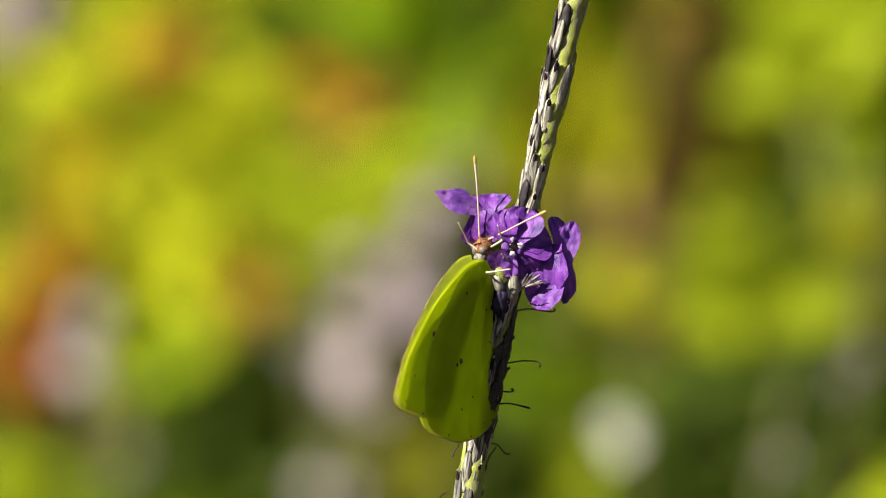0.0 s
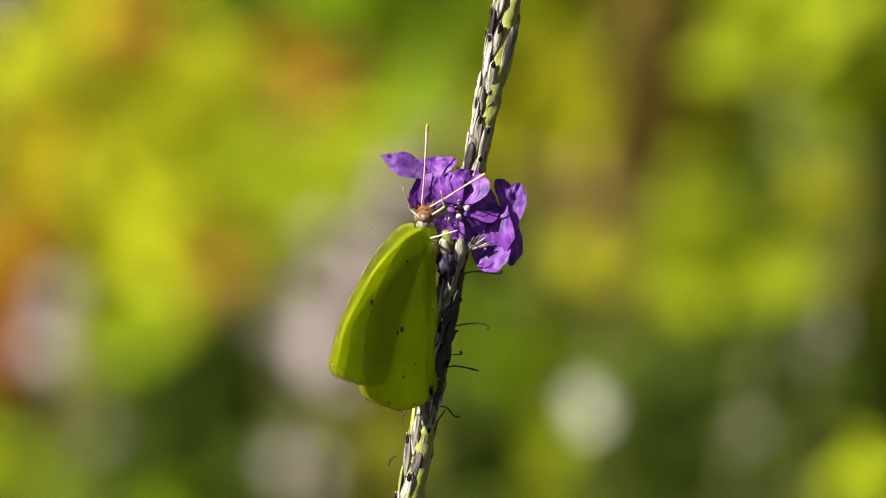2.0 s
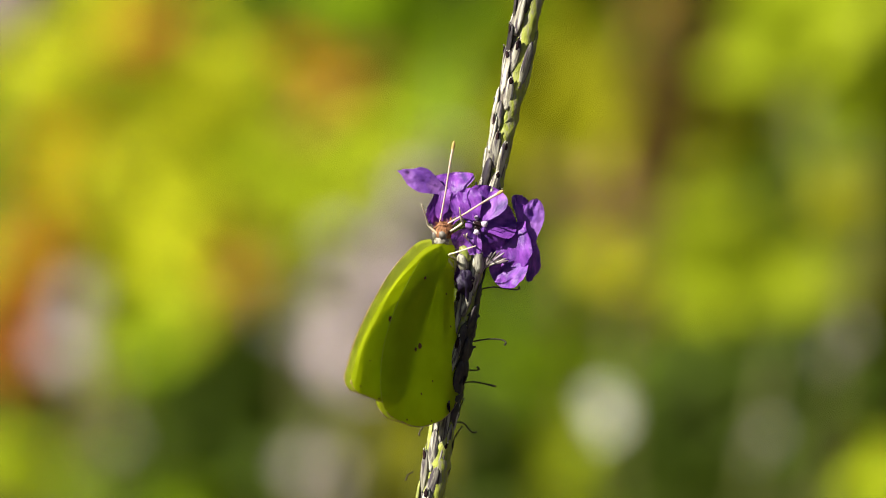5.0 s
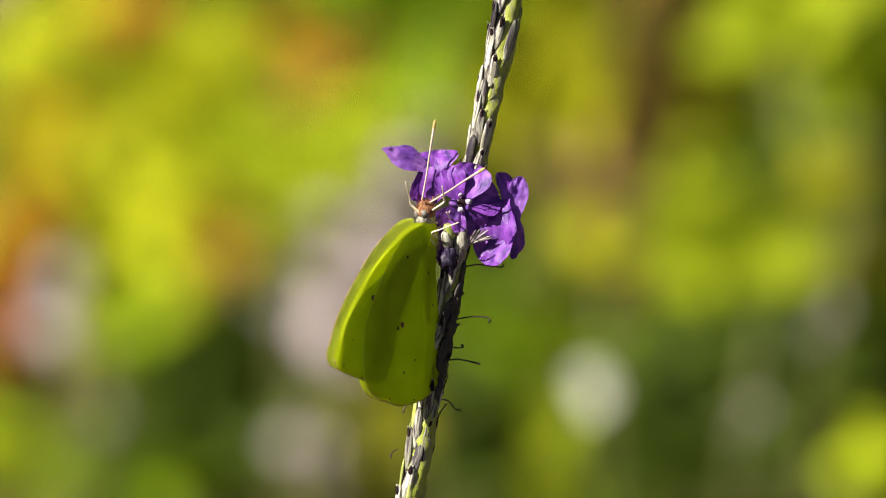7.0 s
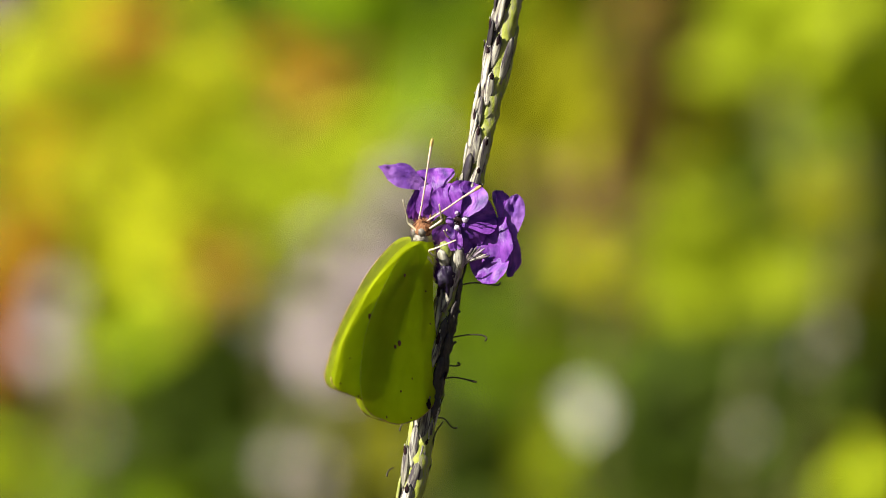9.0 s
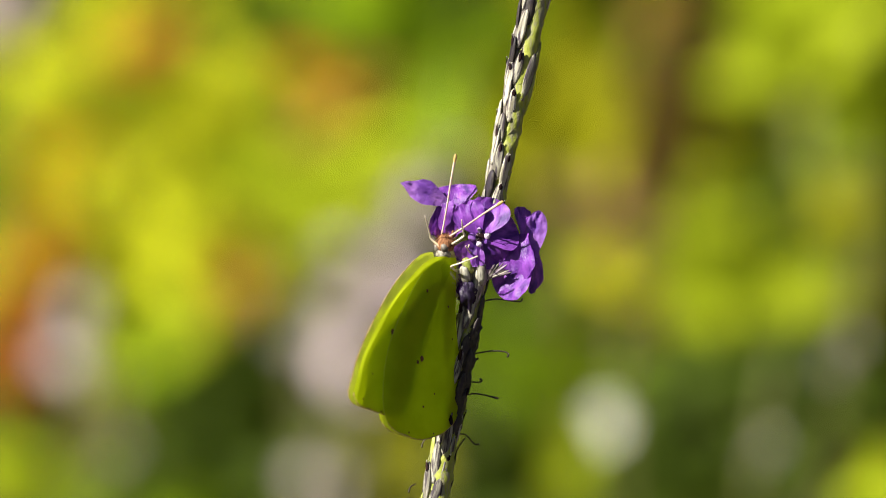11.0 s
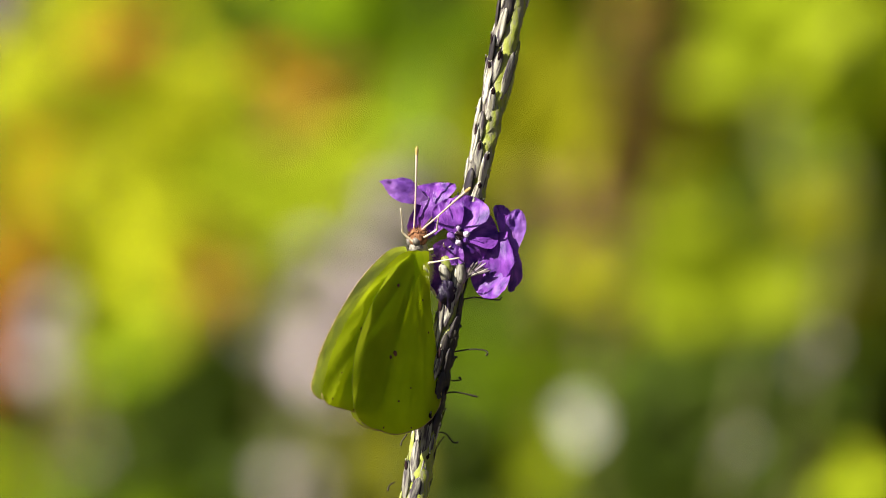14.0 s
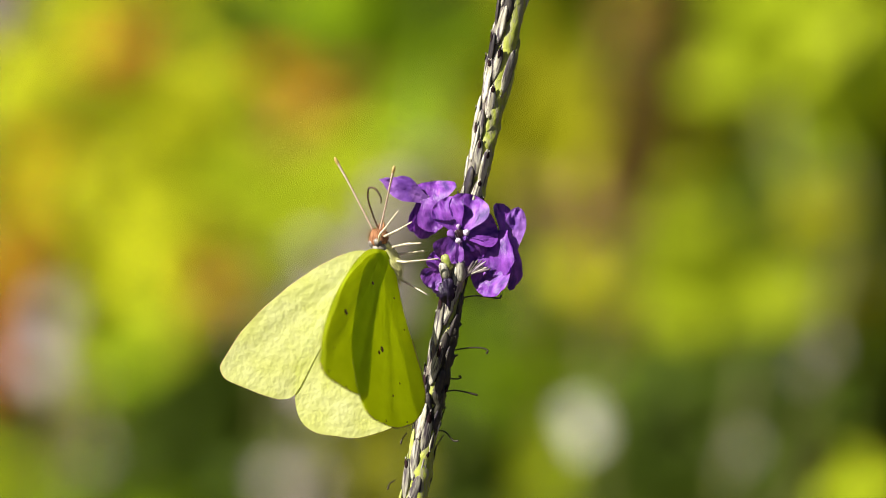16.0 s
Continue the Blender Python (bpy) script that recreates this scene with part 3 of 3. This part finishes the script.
def stick(name, points, radii, mat, label="", sides=8):
    v, f = tube(glide([Vector(p) * U for p in points], 4), [r * U for r in radii], sides)
    return mesh_part(name, v, f, mat, butterfly, label)


feelers = []
for k in range(2):
    a = stick("antenna", ((0, 0, 0), (0.6, 0, 50), (0, 0.8, 100), (-1, 0, 142)), [1.6] * 8 + [1.8, 2.0, 2.2, 2.5, 2.7], FEELER, "pinkish cream antenna")
    v, f = blob(3.3 * U, 3.3 * U, 9 * U, 7, 8)
    mesh_part("club", v, f, FEELER_TIP, a, "brown antenna club", m=pose(-1 * U, 0, 141 * U))
    feelers.append(a)
legs = []
for long, bend in ((76, -14), (62, 14), (64, 17), (80, -20), (58, 14), (56, 8)):
    legs.append(stick("leg", ((0, 0, 0), (bend * 1.2, 0, long * 0.32), (bend * 0.9, 0, long * 0.5), (0, 0, long)), [1.9, 2.0, 2.1, 2.2, 2.2, 2.1, 1.9, 1.7, 1.5, 1.4, 1.3, 1.2, 1.0], LIMB))
tongue = stick("proboscis", ((0, 0, 0), (2, 0, 30), (8, 0, 60), (24, 0, 80), (42, 0, 76), (46, 0, 58), (38, 0, 48)), [1.7] * 19 + [1.5, 1.4, 1.3, 1.2, 1.1, 1.0], TONGUE, "thin dark coiled proboscis")

# ---- planting behind ----
def leaf_mesh(rng, n, spot, spread, long, slim, up):
    """n separate folded leaves about a spot, as one mesh."""
    verts, faces = [], []
    for _ in range(n):
        p = Vector(spot) + Vector((rng.gauss(0, spread[0]), rng.gauss(0, spread[1]), rng.gauss(0, spread[2])))
        p.z = max(p.z, 0.03)
        way = Vector((rng.gauss(0, 1), rng.gauss(0, 1), rng.gauss(up, 0.7))).normalized()
        face = Vector((rng.gauss(-0.45, 0.6), rng.gauss(-0.6, 0.6), rng.gauss(0.7, 0.5)))
        across = way.cross(face)
        if across.length < 0.05:
            continue
        across.normalize()
        normal = across.cross(way)
        size = long * rng.uniform(0.7, 1.25)
        w = size * slim * 0.5
        i = len(verts)
        for t, s, droop in ((0, 0.12, 0), (0.3, 0.85, -0.03), (0.6, 1.0, -0.09), (0.85, 0.55, -0.18), (1.0, 0.04, -0.26)):
            mid = p + way * (size * (t - 0.4)) + normal * (size * droop)
            verts += [mid - across * (w * s) + normal * (w * 0.3 * s), mid, mid + across * (w * s) + normal * (w * 0.3 * s)]
        for r in range(4):
            b = i + r * 3
            faces += [(b, b + 1, b + 4, b + 3), (b + 1, b + 2, b + 5, b + 4)]
    return verts, faces


def bank(x, y, d):
    """The planted bank rises to the back and towards the sun's side: the depth at (x, y) for a nominal depth d."""
    return 1.42 - (x - 784) * 3.1e-4 + (441 - y) * 2.0e-4 + (d - 1.42) * 0.4


def shrub(name, label, category, foot, foliage, twig, seed, long=0.044, forward=0.0, dense=1.0):
    """A shrub of leaf clumps on thin branches. foliage: leaf material, then clumps (x, y, radius) of that leaf."""
    rng = random.Random(seed)
    base = Vector((foot[0], foot[1], 0))
    thing = new(name)
    thing.location = base
    tagged(thing, label, category)
    for mat, clumps in foliage:
        for x, y, r in clumps:
            d = bank(x, y, 1.3 - forward) + rng.uniform(-0.02, 0.02)
            spot = at(x, y, d)
            k = (REACH + d) / REACH * U
            spread = (r * k * 0.5, 0.03, r * k * 0.5)
            cover = (long / k) ** 2 * 0.14
            n = 3 + int(2.6 * dense * math.pi * r * r / cover)
            verts, faces = leaf_mesh(rng, n, spot - base, spread, long, 0.42, 0.1)
            tagged(mesh_part("foliage", verts, faces, mat, thing), kind="stuff")
            top = spot - base
            mid = Vector((top.x * 0.75, top.y * 0.8, top.z * 0.45))
            v, f = tube(glide([(top.x * 0.05, top.y * 0.05, -0.02), mid, top], 5), [0.006 - 0.0045 * i / 10 for i in range(11)], 7)
            mesh_part("branch", v, f, twig, thing)
    for n in range(6):
        mat = foliage[n % len(foliage)][0]
        spot = (rng.gauss(0, 0.12), rng.gauss(0, 0.10), 0.12 + 0.06 * n)
        verts, faces = leaf_mesh(rng, 45, spot, (0.11, 0.09, 0.05), 0.05, 0.42, 0.1)
        tagged(mesh_part("foliage", verts, faces, mat, thing), kind="stuff")
    return thing


shrub("golden_shrub", "sunlit golden-yellow garden shrub with lime young leaves", "shrub", (-0.26, 2.75), (
    (YELLOW, ((395, 190, 72), (370, 230, 60), (460, 240, 50), (210, 40, 45), (150, 140, 50), (90, 180, 40), (220, 330, 55), (290, 300, 50),
              (250, 450, 46), (170, 500, 38), (330, 460, 50), (50, 410, 40), (20, 500, 40), (380, 410, 50), (230, 240, 50))),
    (LIME, ((440, 310, 60), (540, 320, 60), (620, 290, 50), (700, 260, 45), (510, 410, 60), (600, 390, 50), (300, 540, 50), (220, 590, 45),
            (340, 590, 50), (230, 690, 40), (30, 240, 50), (260, 150, 45), (660, 380, 45), (540, 490, 45),)),
), BARK, 11, long=0.032, forward=0.25)
shrub("lime_shrub", "low shrub with bright lime-green young leaves", "shrub", (-0.22, 2.60), (
    (LIME, ((50, 830, 55), (90, 870, 50), (20, 790, 40), (100, 920, 50), (1040, 905, 50), (1590, 930, 54), (1555, 890, 40), (1065, 865, 30))),
    (GREEN, ((375, 855, 44), (350, 900, 40), (400, 930, 40), (320, 610, 36), (20, 340, 40), (60, 300, 36), (170, 870, 30))),
), TWIG, 18, long=0.030, forward=0.30)
shrub("croton_shrub", "croton shrub with orange and rusty leaves", "shrub", (-0.42, 2.62), (
    (ORANGE, ((170, 265, 22), (135, 310, 30), (125, 370, 36), (115, 430, 34), (85, 480, 30), (60, 530, 26), (430, 510, 26), (598, 165, 13))),
    (TAN, ((605, 175, 28), (640, 200, 18), (470, 480, 24))),
    (RUST, ((40, 570, 34), (20, 630, 44), (45, 670, 30), (90, 545, 24), (305, 80, 20))),
), BARK, 12, long=0.030, forward=0.28)
shrub("green_shrub", "leafy bright green garden shrub", "shrub", (0.22, 2.95), (
    (GREEN, ((560, 110, 55), (640, 80, 50), (720, 50, 55), (800, 110, 60), (770, 190, 50), (860, 190, 50), (890, 60, 50), (990, 600, 50), (1070, 560, 45),
             (930, 680, 50), (1120, 640, 50), (1040, 660, 45), (1330, 440, 24), (980, 720, 45), (500, 20, 40), (940, 560, 45), (1180, 620, 45), (730, 130, 40))),
), TWIG, 13)
shrub("spring_green_shrub", "garden shrub with light spring-green leaves", "shrub", (0.28, 2.9), (
    (LIME, ((1270, 500, 50), (1310, 440, 36), (1230, 560, 34), (1260, 430, 36), (1380, 570, 34), (1470, 490, 26), (1060, 865, 40), (1090, 890, 36), (1550, 880, 40),
            (1000, 800, 26))),
), TWIG, 25)
shrub("meadow_shrub", "low shrub with dull green leaves among the flowers", "shrub", (-0.06, 2.9), (
    (OLIVE, ((620, 770, 40), (680, 700, 36), (700, 800, 36), (760, 760, 36))),
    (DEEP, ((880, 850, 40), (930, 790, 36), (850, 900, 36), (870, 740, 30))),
), TWIG, 24, long=0.030, forward=0.16)
shrub("olive_shrub", "dull olive-green shrub in full sun", "shrub", (0.50, 2.95), (
    (OLIVE, ((1060, 190, 45), (1010, 250, 50), (980, 350, 45), (1300, 140, 50), (1340, 210, 60), (1250, 260, 45), (1500, 250, 60), (1550, 150, 50), (1540, 330, 50), (1490, 480, 45),
             (1550, 560, 45), (1390, 290, 45), (930, 130, 45), (930, 250, 40), (1120, 470, 40), (1040, 470, 40), (1170, 430, 36), (1150, 540, 36), (1480, 580, 40), (1540, 430, 45), (1120, 180, 30), (1200, 330, 40))),
    (LIME, ((1400, 60, 55), (1440, 120, 45), (1470, 40, 40), (1510, 170, 44), (1610, 110, 50))),
    (GREEN, ((1270, 70, 30), (1420, 200, 36), (1330, 340, 36), (1440, 280, 36), (1620, 420, 45), (1615, 270, 45))),
), TWIG, 14)
shrub("young_shrub", "sunlit shrub with fresh yellow-green leaves", "shrub", (0.34, 2.7), (
    (LIME, ((1265, 505, 24), (1300, 450, 20), (1225, 545, 18), (1395, 570, 24), (1500, 490, 20), (1560, 220, 26), (1415, 45, 26), (1335, 120, 26), (1500, 90, 28), (1450, 200, 26), (1590, 180, 34), (1570, 40, 30))),
), TWIG, 20, forward=0.28)
shrub("withered_shrub", "withered shrub with dry brown and pinkish leaves", "shrub", (0.12, 2.58), (
    (DRY, ((1248, -20, 36), (1238, 40, 34), (1226, 105, 32), (1200, 170, 38), (1186, 215, 32), (1158, 270, 28), (1136, 315, 24), (1195, 265, 30), (1165, 305, 22), (1165, 10, 16), (1530, 780, 30))),
    (BLUSH, ((1120, 375, 20), (1165, 130, 10), (1030, 390, 10))),
    (TAN, ((1165, 55, 8),)),
), BARK, 15, long=0.022, forward=0.26, dense=1.5)
# Two dense clump groups whose dark leaf colour stands in for shadow.
shrub("undergrowth", "deep green undergrowth with shade put into its leaf colour", "undergrowth", (-0.02, 3.1), (
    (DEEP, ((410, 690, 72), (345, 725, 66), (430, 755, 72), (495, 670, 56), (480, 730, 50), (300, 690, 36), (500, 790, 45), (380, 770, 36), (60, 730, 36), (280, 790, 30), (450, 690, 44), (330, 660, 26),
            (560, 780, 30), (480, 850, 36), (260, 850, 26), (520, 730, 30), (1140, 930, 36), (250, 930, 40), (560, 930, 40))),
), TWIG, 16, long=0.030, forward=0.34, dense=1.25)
shrub("undergrowth", "deep green undergrowth by the pale blossoms, shade put into its leaf colour", "undergrowth", (0.30, 3.1), (
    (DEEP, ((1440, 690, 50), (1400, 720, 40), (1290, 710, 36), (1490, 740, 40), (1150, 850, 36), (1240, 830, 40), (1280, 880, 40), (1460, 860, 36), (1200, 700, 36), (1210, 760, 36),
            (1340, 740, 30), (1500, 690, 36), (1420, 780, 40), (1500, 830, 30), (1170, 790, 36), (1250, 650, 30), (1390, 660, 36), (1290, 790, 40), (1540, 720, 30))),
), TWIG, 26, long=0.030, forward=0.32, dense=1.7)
# Dark green leaves; the low clumps also paint shade between the bushes.
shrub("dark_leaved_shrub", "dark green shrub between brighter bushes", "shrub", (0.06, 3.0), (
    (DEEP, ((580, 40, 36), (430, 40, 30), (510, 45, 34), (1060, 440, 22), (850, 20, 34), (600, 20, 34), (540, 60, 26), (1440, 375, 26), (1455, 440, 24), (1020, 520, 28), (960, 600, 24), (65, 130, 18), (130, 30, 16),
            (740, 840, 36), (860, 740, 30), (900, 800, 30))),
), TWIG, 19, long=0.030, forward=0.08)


def build_thicket():
    """The mixed growth that fills the bed between the shrubs, and runs on to both sides and down to the soil."""
    rng = random.Random(41)
    base = Vector((0.02, 3.25, 0))
    thing = new("thicket")
    thing.location = base
    tagged(thing, "mixed sunlit yellow-green thicket filling the garden bed", "thicket")
    boughs = []
    for x in range(-200, 1800, 130):
        for y in range(-150, 1050, 120):
            # Low rows all take the dark leaf: shade painted by colour.
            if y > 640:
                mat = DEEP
            elif x < 620:
                mat = rng.choice((YELLOW, LIME, YELLOW, LIME, OLIVE))
            elif x < 900:
                mat = rng.choice((GREEN, LIME, GREEN) if y < 250 else (GREEN, OLIVE, GREEN))
            else:
                mat = rng.choice((OLIVE, OLIVE, GREEN, LIME))
            boughs.append((x + rng.uniform(-50, 50), y + rng.uniform(-40, 40), 1.55 + rng.uniform(-0.04, 0.04), 95, 46, mat))
    for x in range(-1500, 3100, 210):
        for y in range(-100, 1700, 230):
            if not (-300 < x < 1850 and y < 1000):
                boughs.append((x + rng.uniform(-80, 80), y + rng.uniform(-80, 80), 1.6 + rng.uniform(-0.06, 0.06), 170, 60, rng.choice((GREEN, DEEP, LIME, OLIVE))))
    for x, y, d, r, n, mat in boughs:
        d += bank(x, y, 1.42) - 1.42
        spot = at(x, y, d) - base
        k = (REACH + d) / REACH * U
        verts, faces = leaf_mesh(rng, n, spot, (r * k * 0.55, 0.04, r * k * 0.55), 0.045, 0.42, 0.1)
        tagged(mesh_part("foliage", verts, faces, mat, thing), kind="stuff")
        mid = Vector((spot.x * 0.75, spot.y * 0.8, spot.z * 0.45))
        v, f = tube(glide([(spot.x * 0.05, spot.y * 0.05, -0.02), mid, spot], 5), [0.006 - 0.0045 * i / 10 for i in range(11)], 7)
        mesh_part("branch", v, f, TWIG, thing)


build_thicket()


def flower_stalk(name, label, foot, heads, petal, seed):
    """A far porterweed plant: thin stalks with loose heads of small round petals. heads: (x, y, radius, count)."""
    rng = random.Random(seed)
    base = Vector((foot[0], foot[1], 0))
    thing = new(name)
    thing.location = base
    tagged(thing, label, "flowering plant")
    for x, y, r, n in heads:
        d = bank(x, y, 0.6)
        spot = at(x, y, d) - base
        k = (REACH + d) / REACH * U
        verts, faces = leaf_mesh(rng, n, spot, (r * k * 0.5, 0.010, r * k * 0.5), 0.013 if n > 3 else 0.009, 0.9, 0.2)
        tagged(mesh_part("flower_head", verts, faces, petal, thing), kind="stuff")
        v, f = tube(glide([(spot.x * 0.1, spot.y * 0.1, -0.02), Vector((spot.x * 0.8, spot.y * 0.8, spot.z * 0.5)), spot + Vector((0.004, 0, 0.03))], 5), [0.003 - 0.0018 * i / 10 for i in range(11)], 7)
        mesh_part("stalk", v, f, TWIG, thing)


flower_stalk("flowering_plant", "porterweed plant with loose mauve flower heads", (-0.10, 2.5), (
    (810, 300, 44, 3), (745, 415, 50, 4), (700, 490, 70, 9), (655, 560, 66, 9), (600, 645, 60, 6), (540, 610, 40, 2), (630, 725, 60, 4), (560, 860, 30, 3), (640, 910, 50, 3),
), MAUVE, 21)
flower_stalk("flowering_plant", "porterweed plant with pale mauve flower heads", (-0.34, 2.42), (
    (145, 620, 36, 6), (165, 690, 30, 2), (210, 800, 34, 3), (35, 15, 50, 60), (15, 50, 30, 20), (1530, 640, 40, 2), (1372, 825, 14, 2),
), MAUVE, 22)
flower_stalk("flowering_plant", "slender plant with a pale whitish blossom", (0.16, 2.36), (
    (1095, 765, 13, 4),
), PALE, 23)


def build_hedge():
    """A loose belt of bushes that closes the bed behind."""
    rng = random.Random(31)
    hedge = new("hedge")
    hedge.location = (0, 3.6, 0)
    tagged(hedge, "dense mixed green hedge closing the garden bed", "hedge")
    for n in range(30):
        x = -3.2 + 6.4 * (n + 0.5) / 30
        mat = (OLIVE, GREEN, DEEP)[n % 3]
        verts, faces = leaf_mesh(rng, 330, (x, 0, 0.5), (0.12, 0.12, 0.28), 0.075, 0.42, 0.2)
        tagged(mesh_part("foliage", verts, faces, mat, hedge), kind="stuff")
        v, f = tube(glide([(x, 0, -0.02), (x + 0.02, 0.02, 0.4), (x - 0.02, 0, 0.85)], 4), [0.012 - 0.001 * i for i in range(9)], 7)
        mesh_part("branch", v, f, BARK, hedge)


build_hedge()


# ---- movement ----
def sway(t):
    """The spike's pose at t seconds."""
    ts = [r[0] for r in SWAY_ROWS]
    tilt = float(np.interp(t, ts, [r[1] for r in SWAY_ROWS]))
    lift = float(np.interp(t, ts, [r[2] for r in SWAY_ROWS]))
    return pose(FOOT.x, FOOT.y, FOOT.z + lift, 0, tilt, 0)


# seconds, shift right and down on the spike, turn of the back towards the eye, lean, then opening and swing of the far forewing,
# opening and swing of the near forewing, swing of the hindwings and their further opening
FLIGHT = [
    (0, 0, 0, 53.4, 0, 0, -3.2, 0, 1.6, -1.5, 0), (0.5, -6, -1, 51.4, 0, 0, -3.1, 0, 1.6, -1.5, 0), (1, -9, 2, 49.9, 0, 0, -2.7, 0, 1.6, -1.5, 0),
    (1.5, -9, 4, 49.4, 0, 0, -2.5, 0, 1.6, -1.5, 0), (2, -8, 8, 49.4, 0, 0, -2.5, 0, 1.6, -1.5, 0), (2.5, -4, 9, 49.4, 0, 0, -2.5, 0, 1.6, -1.5, 0),
    (3, -4, 8, 49.4, 0, 0, -2.3, 0, 1.6, -1.5, 0), (3.5, -5, 7, 49.4, 0, 0, -2, 0, 1.6, -1.5, 0), (6, -9, 11, 49.6, 0, 0, -0.8, 0, 1.6, -1.5, 0),
    (7, -11, 12, 50.2, 0, 0, -0.5, 0, 1.6, -1.5, 0), (8, -10, 13, 49.8, 0, 0, -0.8, 0, 1.6, -1.5, 0), (10.5, -9, 11, 49.9, 0, 0, -2, 0, 1.6, -1.5, 0),
    (12, -9, 11, 50.2, 0, 0, -2.3, 0, 1.6, -1.5, 0), (12.5, -9, 11, 50.7, 0, 0, -2.5, 0, 1.6, -1.5, 0), (13, -11, 9, 49.4, 0, 0, -2.5, 0, 1.6, -1.5, 0),
    (13.5, -14, 6, 46.4, -1, 0, -2, 0, 1.6, -1.5, 0), (14, -20, 3, 43, -2.5, 0, -0.1, 0, 0.5, -1.5, 0), (14.5, -27, -1, 40, -5, 0, 1.4, 0, 2, -1.5, 0),
    (15, -33, -4, 36, -6, 0, 2.2, 0, 2.5, 0.75, 0), (15.1, -38, -5, 31, -6, 0, 3.5, 0, 3.5, 1, 0), (15.2, -44, -6, 28, -6, 3, 3, 3, 2.5, 0.75, 0),
    (15.3, -38, -19, 60, 6, 54, 20, 62, 2, 2, 0), (15.4, -40, -39, 54, 0, 6, 14, 6, 13.5, 3.5, 0), (15.5, -41, -42, 45, 2, 61, 31.5, 67, 4, 5, 0),
    (15.6, -40, -45, 70, 0, 0, 8, 0, 7.5, 2, 0), (15.7, -40, -38, 40, 0, 54, 12, 60, 9.5, 3, -1), (15.8, -56, -20, 46, -4, 6, 3, 6, 2.5, 0.75, 0),
    (15.9, -62, -7, 34, -9, 36, 12, 25, 11.5, 4, -1), (16, -83, 6, 38, -16, 39, 25, 22, 17.5, 7, -1),
]
# seconds, leans of the two antennae and of the proboscis in the field, degrees to the right of upright
FEELING = [
    (0, -3, 64, 50), (1.5, 1, 60, 50), (2.5, 9, 60, 50), (3.5, 11, 60, 50), (8, 10, 58, 50), (12.5, 11, 57, 50), (13.5, 8, 54, 45),
    (14.0, 3, 50, 40), (14.5, -3, 39, 32), (15, -9, 36, 24), (15.2, -14, 34, 15), (15.5, -22, 38, -12), (15.8, -26, 22, -18), (16, -27, 14, -24),
]
FAR = -1  # the wings on the far side
# hips in the butterfly's space, and the footholds on the flowers
HIPS = ((2, 6, 14), (-6, 18, 24), (-18, 16, 2), (-20, 16, -24), (-22, 4, -12), (-24, 2, -56))
FEET = ((806, 388, -0.006), (886, 384, -0.009), (892, 446, -0.010), (893, 480, -0.006), (880, 462, -0.003), (872, 556, -0.001))


def perch(t):
    """The butterfly's pose at t seconds."""
    ts = [r[0] for r in FLIGHT]
    ex, ey, turn, lean = (float(np.interp(t, ts, [r[k] for r in FLIGHT])) for k in (1, 2, 3, 4))
    spot = PERCH - FOOT + RIGHT * (ex * U) - ABOVE * (ey * U)
    return sway(t) @ Matrix.Translation(spot) @ pose(0, 0, 0, -12, 0, 0) @ pose(0, 0, 0, 0, lean, 0) @ pose(0, 0, 0, 0, 0, 180 + turn)


def motions():
    walk(spike, [(t, sway(t)) for t, _, _ in SWAY_ROWS])
    moments = sorted({r[0] for r in FLIGHT} | {r[0] for r in SWAY_ROWS})
    walk(butterfly, [(t, perch(t)) for t in moments])
    for side, (fore, hind) in wings.items():
        fore_rows, hind_rows = [], []
        for t, _, _, _, _, far_open, far_swing, near_open, near_swing, hind_swing, more in FLIGHT:
            spread, swing = (far_open, far_swing) if side == FAR else (near_open, near_swing)
            ahead = 10 * max(0.0, 1 - spread / 6) if side == FAR else 0
            fore_rows.append((t, pose(ahead * U, side * 10 * U, ahead * 0.8 * U, 0, -swing - ahead * 0.19, side * (spread - 1.3))))
            hind_rows.append((t, pose(0, side * 10 * U, (ahead * 0.4 + 5) * U, 0, -hind_swing + ahead / 5, side * (spread + more + 0.2))))
        walk(fore, fore_rows)
        walk(hind, hind_rows)
    for k, feeler in enumerate((*feelers, tongue)):
        rows = []
        for t, *leans in FEELING:
            a = radians(leans[k])
            way = RIGHT * math.sin(a) + ABOVE * math.cos(a) - AHEAD * (0.15, 0.8, 0.1)[k]
            turn = perch(t).to_3x3().inverted()
            root = Vector(((-6, -6, 38), (-10, 6, 36), (-14, 0, 34))[k]) * U
            rows.append((t, aim(root, turn @ way)))
        walk(feeler, rows)
    for leg, hip, foot in zip(legs, HIPS, FEET):
        rows = []
        for t, *_ in FEELING:
            hold = sway(t) @ (at(*foot) - FOOT)
            rows.append((t, aim(Vector(hip) * U, perch(t).inverted() @ hold - Vector(hip) * U)))
        walk(leg, rows)


motions()
